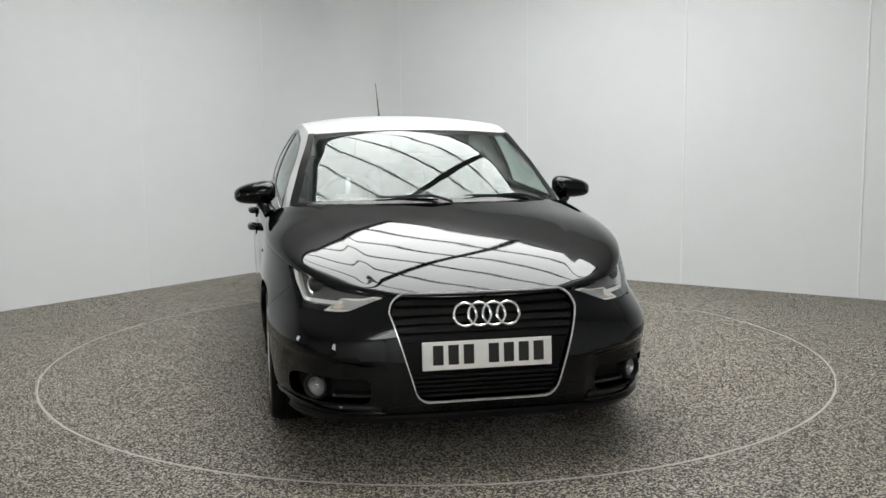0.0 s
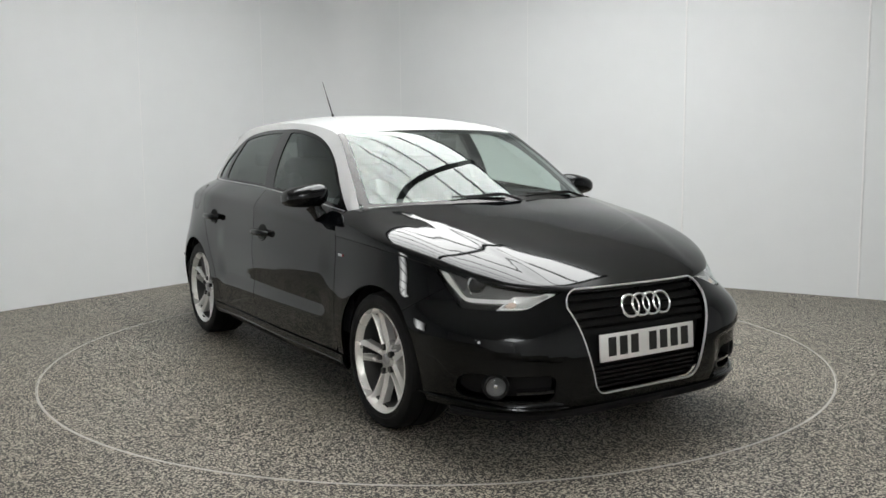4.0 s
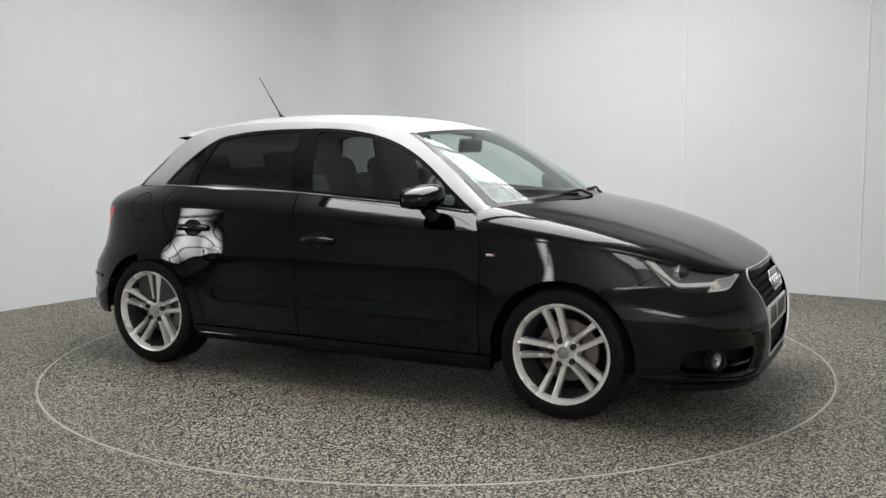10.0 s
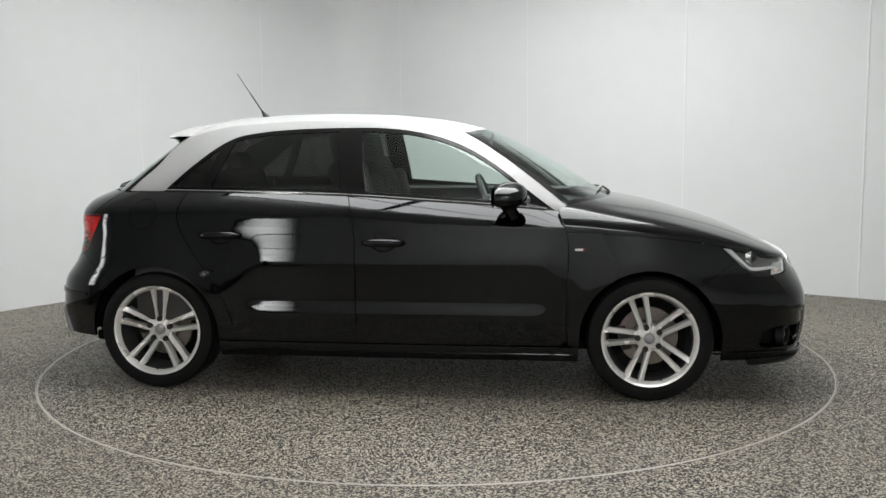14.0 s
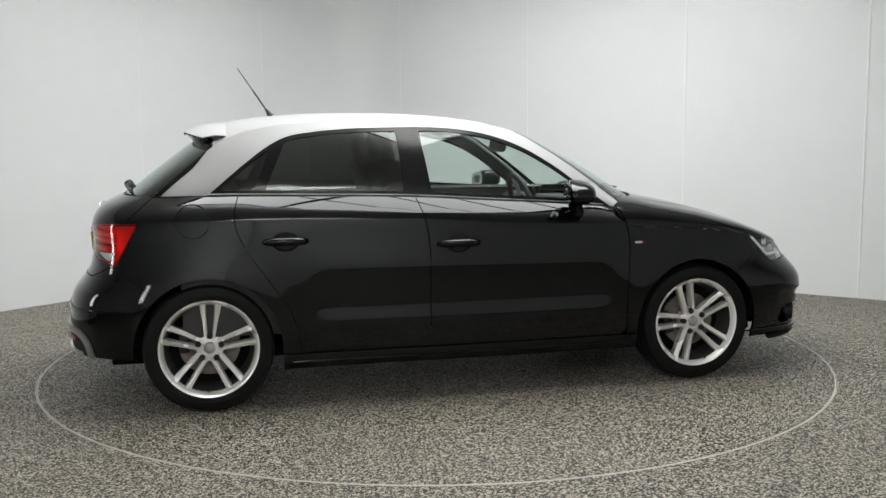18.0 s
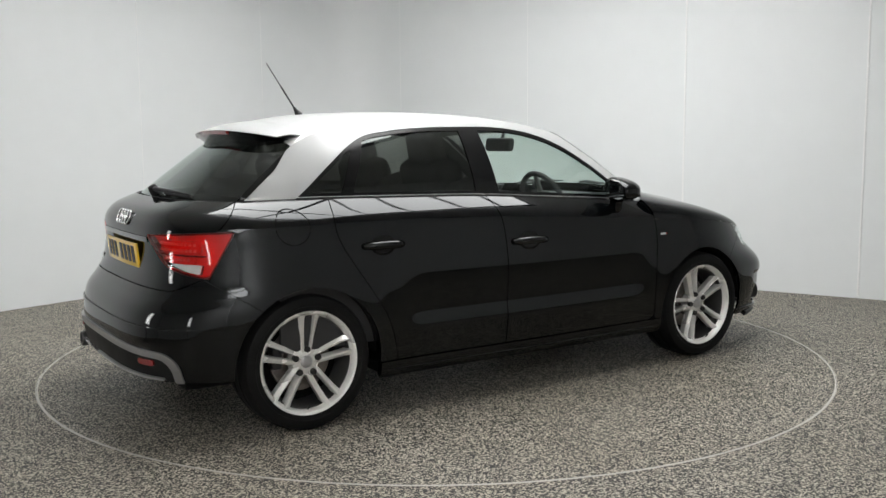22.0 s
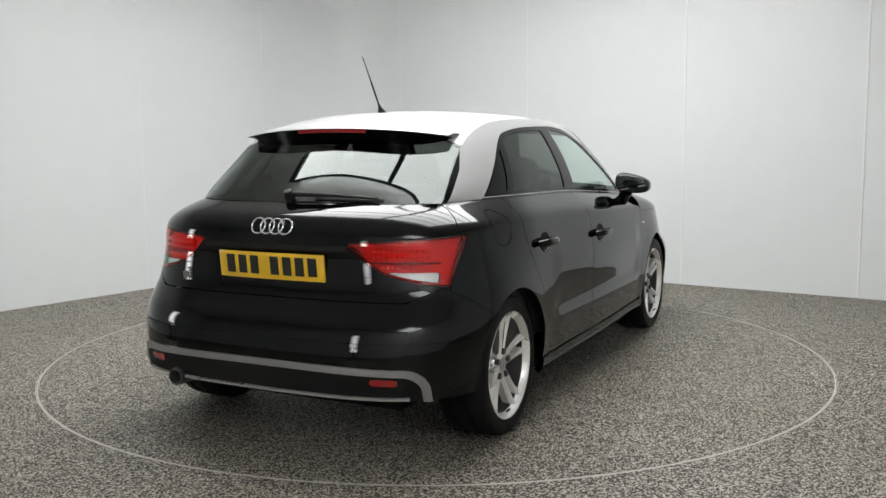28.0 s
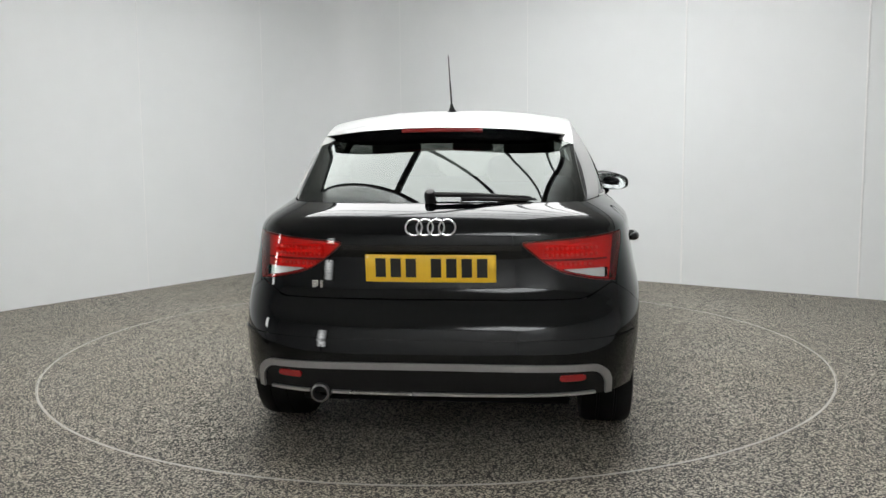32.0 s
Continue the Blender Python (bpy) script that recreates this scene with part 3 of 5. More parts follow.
def screen_bow(q):
    """How far the windscreen's foot sweeps back at q across: flat in the middle, wrapped at the sides."""
    return 0.22 * (0.45 * q * q + 0.55 * q ** 4)


def screen(t, q):
    """The windscreen: t from its top to its foot, q from -1 to 1 across."""
    xt, xb = 0.395 - 0.072 * q * q, 1.06 - screen_bow(q)
    xe = 0.323 + (0.84 - 0.323) * t
    x = xt + (xb - xt) * t
    zc = screen_z(0.395 + (1.06 - 0.395) * t)
    ze = edge_z(xe) + 0.002
    return (x, q * edge_y(xe), zc + (ze - zc) * q * q)


def roof(x, q):
    xe = x - 0.072 * max(0.0, x) / 0.395
    zc, ze = roof_z(x), edge_z(xe)
    return (x + (xe - x) * q * q, q * edge_y(xe), zc + (ze - zc) * abs(q) ** 2.3)


def back_glass(t, q):
    k = 1 - 0.62 * q * q - 0.38 * q ** 6
    xt, xb = -1.19 - 0.03 * k, -1.469 - 0.171 * k
    xe = -1.19 + (-1.469 + 1.19) * t
    x = xt + (xb - xt) * t
    zc = 1.322 + (1.004 - 1.322) * t + 0.004 * math.sin(math.pi * t)
    return (x, q * edge_y(xe), zc + (edge_z(xe) + 0.001 - zc) * q * q)


def lerp(a, b, t):
    return a + (b - a) * t


car = new("car")
tagged(car, "black five-door hatchback with silver roof arches on the turntable", "car")

seam_b = curve((0.25, -0.188), (0.41, -0.189), (0.656, -0.188), (0.848, -0.200), (0.991, -0.240))
seam_f = curve((0.25, 0.845), (0.412, 0.836), (0.575, 0.842), (0.81, 0.836), (0.913, 0.800))
seam_r = curve((0.25, -0.80), (0.40, -0.835), (0.484, -0.868), (0.589, -0.935), (0.738, -1.035), (0.80, -1.072), (0.882, -1.100), (0.953, -1.096), (1.02, -1.075))


def lamp_low(x):
    """The headlamp's lower edge: down, level, and up to its inner tip."""
    soft = 0.012
    down, level, up = 0.752 - (x - 1.56) * 0.98, 0.597 + (x - 1.78) * 0.01, 0.600 + (x - 1.913) * 2.4
    a = 0.5 * (down + level + math.sqrt((down - level) ** 2 + soft ** 2))
    return 0.5 * (a + up + math.sqrt((a - up) ** 2 + soft ** 2))


tail_low = curve((0.36, 0.848), (0.43, 0.790), (0.50, 0.747), (0.60, 0.718), (0.70, 0.700), (0.80, 0.690))
GAP = 0.0022


def f_arch(wx, r=0.337):
    return lambda p: math.hypot(p[0] - wx, p[2] - 0.300) - r if p[2] > 0.300 else abs(p[0] - wx) - r


def f_lamp(p):
    """Positive inside the headlamp."""
    return min(p[2] - lamp_low(p[0]), shut_z(p[0]) - p[2], 1.937 - p[0], p[0] - 1.565)


def f_tail(p):
    y = abs(p[1])
    top = 0.862 + 0.024 * (y - 0.373) / 0.35
    out = -1.533 + (p[2] - 0.885) * (0.106 / 0.189)
    return min(top - p[2], p[2] - tail_low(y), out - p[0], y - 0.362)


def bumper_f(p):
    """Positive below the front bumper's seam."""
    return (0.585 + (p[0] - 1.50) * 0.62) - p[2]


def bumper_r(p):
    """Positive below the rear bumper's seam."""
    if p[0] > -1.66:
        return 0.585 + (-1.50 - p[0]) * 0.66 - p[2]
    return 0.6906 - 0.055 * min(1.0, (-1.66 - p[0]) / 0.10) - p[2]


def rbox(y, z, y0, y1, z0, z1, r):
    """Signed distance, positive inside, of a rounded box."""
    dy = max(y0 + r - y, y - y1 + r)
    dz = max(z0 + r - z, z - z1 + r)
    return r - (math.hypot(max(dy, 0), max(dz, 0)) + min(max(dy, dz), 0))


def f_grille(p):
    y, z = abs(p[1]), p[2]
    slope = 0.378 - max(0.0, 0.60 - z) * 0.30 - max(0.0, z - 0.60) * 0.30
    return rbox(y / slope * 0.35, z, -1.0, 0.35, 0.252, 0.668, 0.05)


def f_intake(p):
    y, z = abs(p[1]), p[2]
    lift = 0.05 * max(0.0, (y - 0.60)) / 0.2
    return rbox(y, z, 0.455, 0.755, 0.246 + lift * 0.3, 0.352 + lift * 0.25, 0.035)


def make_shell():
    zs = sorted(steps(0.14, 1.02, 56) + [Z_SH - 0.003, Z_SH + 0.003])
    for sign in (1, -1):
        s = side_body(sign)
        panel("front_door", s, steps(0.98, 1.75, 40), zs, [lambda p: seam_f(p[2]) - GAP - p[0], lambda p: p[0] - seam_b(p[2]) - GAP, lambda p: belt_z(p[0]) - 0.004 - p[2], lambda p: p[2] - 0.262, lambda p: rbox(p[0], p[2], -0.6, 0.845, 0.262, 1.3, 0.06)], BLACK, car)
        panel("rear_door", s, steps(1.55, 2.4, 44), zs, [lambda p: seam_b(p[2]) - GAP - p[0], lambda p: p[0] - seam_r(p[2]) - GAP, lambda p: belt_z(p[0]) - 0.004 - p[2], lambda p: p[2] - 0.262, f_arch(-AXLE, 0.350)], BLACK, car)
        panel("front_wing", s, steps(0.3, 1.12, 56), zs, [lambda p: p[0] - seam_f(p[2]) - GAP, f_arch(AXLE), lambda p: shut_z(p[0]) - GAP - p[2] if p[0] > 0.79 else -1, lambda p: -bumper_f(p) - GAP, lambda p: -f_lamp(p) - GAP, lambda p: p[2] - 0.20], BLACK, car)
        panel("rear_quarter", s, steps(1.93, 2.9, 68), zs, [lambda p: seam_r(p[2]) - GAP - p[0], f_arch(-AXLE), lambda p: belt_z(p[0]) - 0.004 - p[2], lambda p: -bumper_r(p) - GAP, lambda p: -f_tail(p) - GAP, lambda p: p[0] - tail_seam(p) - GAP, lambda p: p[2] - 0.262], BLACK, car)
        panel("sill", lambda a, z, sign=sign: (lambda p: (p[0], sign * (p[1] + 0.008 * math.sin(math.pi * max(0.0, min(1.0, (z - 0.175) / 0.09)))), z))(body(a, z)), steps(0.95, 2.2, 50), steps(0.165, 0.262, 14), [lambda p: 0.893 - p[0], lambda p: p[0] + 0.893, lambda p: 0.262 - GAP - p[2], lambda p: p[2] - 0.19], BLACK, car, offset=0.006, depth=0.03)
        ridge = [Vector((x, sign * (flank_y(x, 0.222) + 0.012), 0.222)) for x in steps(-0.87, 0.87, 30)]
        part("sill_ridge", tube(ridge, [0.002] + [0.006] * 29 + [0.002], 8), BLACK, car)
    both = steps(-1.0, 1.0, 120)
    zf = steps(0.15, 0.78, 50)
    panel("front_bumper", lambda a, z: body(a, z) if a >= 0 else side_body(-1)(-a, z), both, zf, [bumper_f, lambda p: shut_z(p[0]) - GAP - p[2], lambda p: -f_lamp(p) - GAP, f_arch(AXLE), lambda p: -f_grille(p), lambda p: -f_intake(p), lambda p: p[2] - 0.20], BLACK, car)
    tail = steps(2.0, 4.0, 130)
    panel("rear_bumper", tail_surf, tail, steps(0.2, 0.72, 44), [bumper_r, f_arch(-AXLE), lambda p: p[2] - 0.268 - 0.02 * max(0, 0.3 - abs(p[1]))], BLACK, car)
    panel("tailgate", tail_surf, tail, steps(0.60, 1.02, 34), [lambda p: -bumper_r(p) - GAP * 2, lambda p: -f_tail(p) - GAP, lambda p: tail_seam(p) - GAP - p[0], lambda p: 1.0035 - p[2]], BLACK, car)
    panel("bonnet", bonnet_surf, steps(-1.0, 1.0, 90), steps(0.02, 1.08, 80), [lambda p: p[0] - (1.072 - screen_bow(p[1] / 0.70)), lambda p: p[0] - seam_f(p[2]) - GAP], BLACK, car)
    panel("roof", lambda q, x: roof(x, q), steps(-1, 1, 40), steps(-1.19, 0.395, 50), [], SILVER, car, depth=0.0, label="silver painted roof")
    for sign in (1, -1):
        def strip(x, r, sign=sign):
            lo = dlo_z(x) if -1.225 < x < 0.79 else belt_z(x) - 0.002
            lo = max(lo, belt_z(x) - 0.002)
            z = lo + (edge_z(x) - lo) * r
            return (x, sign * cabin_side(x, z), z)
        panel("roof_arch", strip, steps(-1.468, 0.84, 150), steps(0, 1, 10), [], SILVER, car, depth=0.0, label="silver painted roof arch")
        panel("rear_window_trim", strip, steps(-1.466, -1.20, 40), steps(0, 0.995, 24), [lambda p: 0.028 * ease((-1.20 - p[0]) / 0.10) - (edge_z(p[0]) - p[2])], PILLAR, car, depth=0.0, offset=0.002, label="gloss black trim beside the rear window")
    panel("windscreen", screen, steps(0, 1, 30), steps(-1, 1, 40), [], CLEAR, car, depth=0.0, label="clear laminated windscreen")
    panel("rear_window", back_glass, steps(0, 1, 24), steps(-1, 1, 36), [], TINT, car, depth=0.0, label="dark tinted rear window")


def tail_seam(p):
    """The x of the tailgate's side seam at a height; the gate lies behind it."""
    return -1.60 + max(0.0, p[2] - 0.885) * 1.1 if p[2] > 0.80 else -1.60 - (0.80 - p[2]) * 0.35


def tail_surf(a, z):
    return body(a, z)


def bonnet_surf(psi, a):
    return bonnet(a, psi)


make_shell()


def side_glass(sign):
    def s(x, z):
        return (x, sign * cabin_side(x, z), z)

    front = [lambda p: p[0] - (-0.150 - (p[2] - 0.97) * 0.13), lambda p: dlo_z(p[0]) - 0.018 - p[2], lambda p: p[2] - belt_z(p[0]) - 0.021, lambda p: 0.66 - p[0]]
    rear = [lambda p: (-0.288 - (p[2] - 0.97) * 0.06) - p[0], lambda p: dlo_z(p[0]) - 0.018 - p[2], lambda p: p[2] - belt_z(p[0]) - 0.021, lambda p: p[0] - (-0.965 + (p[2] - 1.01) * 0.45)]
    quarter = [lambda p: (-1.020 + (p[2] - 1.01) * 0.45) - p[0], lambda p: dlo_z(p[0]) - 0.018 - p[2], lambda p: p[2] - belt_z(p[0]) - 0.021]
    xs, zz = steps(-1.24, 0.80, 110), steps(0.88, 1.34, 46)
    panel("side_window", s, xs, zz, front, CLEAR, car, depth=0.0, offset=-0.006, label="clear front side window")
    panel("side_window", s, xs, zz, rear, TINT, car, depth=0.0, offset=-0.006, label="dark tinted rear side window")
    panel("quarter_window", s, xs, zz, quarter, TINT, car, depth=0.0, offset=-0.006, label="dark tinted quarter window")

    def outside(p):
        return min(max(-f(p) for f in front), max(-f(p) for f in rear), max(-f(p) for f in quarter))

    panel("window_frame", s, xs, zz, [lambda p: dlo_z(p[0]) - p[2], lambda p: p[2] - belt_z(p[0]) + 0.006, outside], PILLAR, car, depth=0.01, offset=-0.002, label="gloss black window frame")


side_glass(1)
side_glass(-1)


# ---- wheels ----
def make_spoke(bm, ang, side):
    rows = []
    for r, d, w, top in ((0.034, 0.0170, 0.024, 0.068), (0.075, 0.0215, 0.0245, 0.071), (0.130, 0.0270, 0.0250, 0.077), (0.180, 0.0320, 0.0270, 0.085), (0.200, 0.0340, 0.031, 0.090), (0.218, 0.0350, 0.043, 0.096)):
        ring = []
        for q, y in ((-0.5, top - 0.046), (-0.5, top - 0.012), (-0.18 * side - 0.12, top), (-0.18 * side + 0.12, top), (0.5, top - 0.012), (0.5, top - 0.046)):
            lat = side * d + q * w
            ring.append(bm.verts.new((r * math.cos(ang) - lat * math.sin(ang), y, r * math.sin(ang) + lat * math.cos(ang))))
        rows.append(ring)
    for a, b in zip(rows, rows[1:]):
        for k in range(6):
            bm.faces.new((a[k], a[(k + 1) % 6], b[(k + 1) % 6], b[k]))
    bm.faces.new(rows[0])
    bm.faces.new(rows[-1][::-1])


def make_wheel():
    hub = part("wheel", lathe([(0, 0.066), (0.040, 0.067), (0.062, 0.060), (0.070, 0.045), (0.070, 0.015), (0, 0.015)], 40), ALLOY, car, "silver five twin-spoke alloy wheel with low black tyre")
    tyre = [(0.224, -0.098), (0.240, -0.108), (0.268, -0.111), (0.289, -0.104), (0.2985, -0.088), (0.3015, -0.062), (0.302, -0.042), (0.296, -0.040), (0.296, -0.032), (0.302, -0.030), (0.302, 0.030), (0.296, 0.032), (0.296, 0.040), (0.302, 0.042), (0.3015, 0.062), (0.2985, 0.088), (0.289, 0.104), (0.268, 0.111), (0.252, 0.1105), (0.250, 0.1085), (0.238, 0.109), (0.226, 0.103), (0.224, 0.098), (0.224, -0.098)]
    part("tyre", lathe(tyre, 72), RUBBER, hub, "black low-profile rubber tyre")
    rim = [(0.2255, 0.099), (0.2315, 0.1045), (0.2290, 0.1075), (0.2200, 0.1040), (0.2130, 0.0930), (0.2070, 0.0800), (0.2030, 0.0400), (0.1930, -0.0300), (0.1960, -0.0960), (0.2250, -0.0990), (0.2255, 0.099)]
    part("rim", lathe(rim, 72), ALLOY, hub)
    part("barrel", lathe([(0.2065, 0.0790), (0.2025, 0.0400), (0.1925, -0.0300), (0.1940, -0.0800), (0.1900, -0.0800), (0.1890, -0.0300), (0.1985, 0.0400), (0.2030, 0.0780), (0.2065, 0.0790)], 72), BARREL, hub, "dark inner barrel")
    for k in range(5):
        bm = bmesh.new()
        for side in (-1, 1):
            make_spoke(bm, math.pi / 2 + 2 * math.pi * k / 5, side)
        part("spoke", bm, ALLOY, hub)
        a = math.pi / 2 + 2 * math.pi * k / 5
        bolt = lathe([(0, 0.0800), (0.0125, 0.0800), (0.0140, 0.0780), (0.0145, 0.060), (0, 0.060)], 14)
        bmesh.ops.translate(bolt, verts=bolt.verts, vec=(0.056 * math.cos(a), 0, 0.056 * math.sin(a)))
        part("wheel_bolt", bolt, LAMP_DARK, hub, "dark wheel bolt")
    part("centre_cap", lathe([(0, 0.0795), (0.012, 0.079), (0.022, 0.077), (0.0275, 0.072), (0.0275, 0.06), (0, 0.06)], 32), SATIN, hub, "grey centre cap")
    part("brake_disc", lathe([(0.02, 0.012), (0.075, 0.012), (0.080, 0.000), (0.142, 0.000), (0.142, -0.018), (0.02, -0.018)], 48), STEEL, hub, "worn steel brake disc")
    bm = box(bmesh.new(), (0.05, 0.06, 0.12), Matrix.Translation((0.115, -0.01, 0.02)), 0.012)
    part("brake_caliper", bm, LAMP_DARK, hub)
    bm = lathe([(0, 0.0), (0.19, 0.0), (0.19, -0.01), (0, -0.01)], 40)
    bmesh.ops.translate(bm, verts=bm.verts, vec=(0, -0.03, 0))
    part("dust_shield", bm, UNDER, hub)
    v = tube([(0.0, 0.094, -0.205), (0.0, 0.108, -0.190)], 0.004, 8)
    part("valve", v, PLASTIC, hub)
    return hub


wheel = make_wheel()
wheel.matrix_basis = pose(AXLE, -0.716, 0.302, 0, 16, 180)
copy_thing(wheel, pose(-AXLE, -0.712, 0.302, 0, -3, 180))
copy_thing(wheel, pose(AXLE, 0.716, 0.302, 0, 25, 0))
copy_thing(wheel, pose(-AXLE, 0.712, 0.302, 0, 8, 0))


def make_chassis():
    for sx in (AXLE, -AXLE):
        for sy in (1, -1):
            bm = bmesh.new()
            n = 24
            rows = []
            for y in (0.795, 0.56):
                rows.append([bm.verts.new((sx + 0.343 * math.cos(math.pi * (i / n)), sy * y, 0.302 + 0.343 * math.sin(math.pi * (i / n)))) for i in range(n + 1)])
            for i in range(n):
                bm.faces.new((rows[0][i], rows[0][i + 1], rows[1][i + 1], rows[1][i]))
            bm.faces.new(rows[1])
            part("arch_liner", bm, UNDER, car, "dark wheel arch liner")
    bm = bmesh.new()
    box(bm, (3.4, 1.10, 0.05), Matrix.Translation((0.0, 0, 0.215)), 0.01)
    box(bm, (1.72, 1.54, 0.05), Matrix.Translation((0.0, 0, 0.215)), 0.01)
    box(bm, (0.75, 1.06, 0.40), Matrix.Translation((1.46, 0, 0.42)), 0.02)
    box(bm, (0.55, 1.06, 0.40), Matrix.Translation((-1.42, 0, 0.42)), 0.02)
    box(bm, (1.6, 1.5, 0.03), Matrix.Translation((0.0, 0, 0.50)), 0.01)
    part("underbody", bm, UNDER, car, "dark underbody")
    bm = box(bmesh.new(), (0.04, 1.24, 0.45), Matrix.Translation((-1.56, 0, 0.74)), 0.01)
    part("boot_trim", bm, CABIN, car, "dark inner boot trim")
    for sign in (1, -1):
        panel("door_card", lambda x, z, s=sign: (x, s * (half_width(x, z) - 0.075), z), steps(-1.35, 0.86, 20), steps(0.35, 0.965, 10), [], CABIN, car, depth=0.02, label="dark inner door trim")


make_chassis()


# ---- front ----
def nose(a, z):
    return body(a, z) if a >= 0 else side_body(-1)(-a, z)


def torus(R, r, m, n=40, k=10):
    bm = bmesh.new()
    rings = [[bm.verts.new(m @ Vector(((R + r * math.cos(2 * math.pi * j / k)) * math.cos(2 * math.pi * i / n), (R + r * math.cos(2 * math.pi * j / k)) * math.sin(2 * math.pi * i / n), r * math.sin(2 * math.pi * j / k)))) for j in range(k)] for i in range(n)]
    for i in range(n):
        for j in range(k):
            bm.faces.new((rings[i][j], rings[(i + 1) % n][j], rings[(i + 1) % n][(j + 1) % k], rings[i][(j + 1) % k]))
    return bm


def number_plate(m, mat, label, bow=0.0):
    """A registration plate in the yz plane of m, facing +x and bowed by bow, with plain dark bars where its characters stand."""
    bm = box(bmesh.new(), (0.010, 0.52, 0.111), Matrix.Identity(4), 0.003, 2)
    for k in range(1, 12):
        bmesh.ops.bisect_plane(bm, geom=bm.verts[:] + bm.edges[:] + bm.faces[:], plane_co=(0, -0.26 + 0.52 * k / 12, 0), plane_no=(0, 1, 0))
    for v in bm.verts:
        v.co.x -= bow * v.co.y ** 2
    bmesh.ops.transform(bm, matrix=m, verts=bm.verts)
    pl = part("number_plate", bm, mat, car, label)
    y = 0.205
    for k in range(7):
        bm = box(bmesh.new(), (0.0015, 0.041, 0.076), m @ pose(0.0057 - bow * y * y, y, 0.003, 0, 0, math.degrees(2 * bow * y)), 0.0)
        part("bar", bm, INK, pl, smooth=False)
        y -= 0.0605 if k != 3 else 0.100
    for y in (0.238, -0.238):
        bm = lathe([(0, 0.0062), (0.006, 0.0062), (0.006, 0.004), (0, 0.004)], 12)
        bmesh.ops.transform(bm, matrix=m @ pose(-bow * y * y, y, 0, 0, 0, -90), verts=bm.verts)
        part("screw_cap", bm, mat, pl)
    return pl


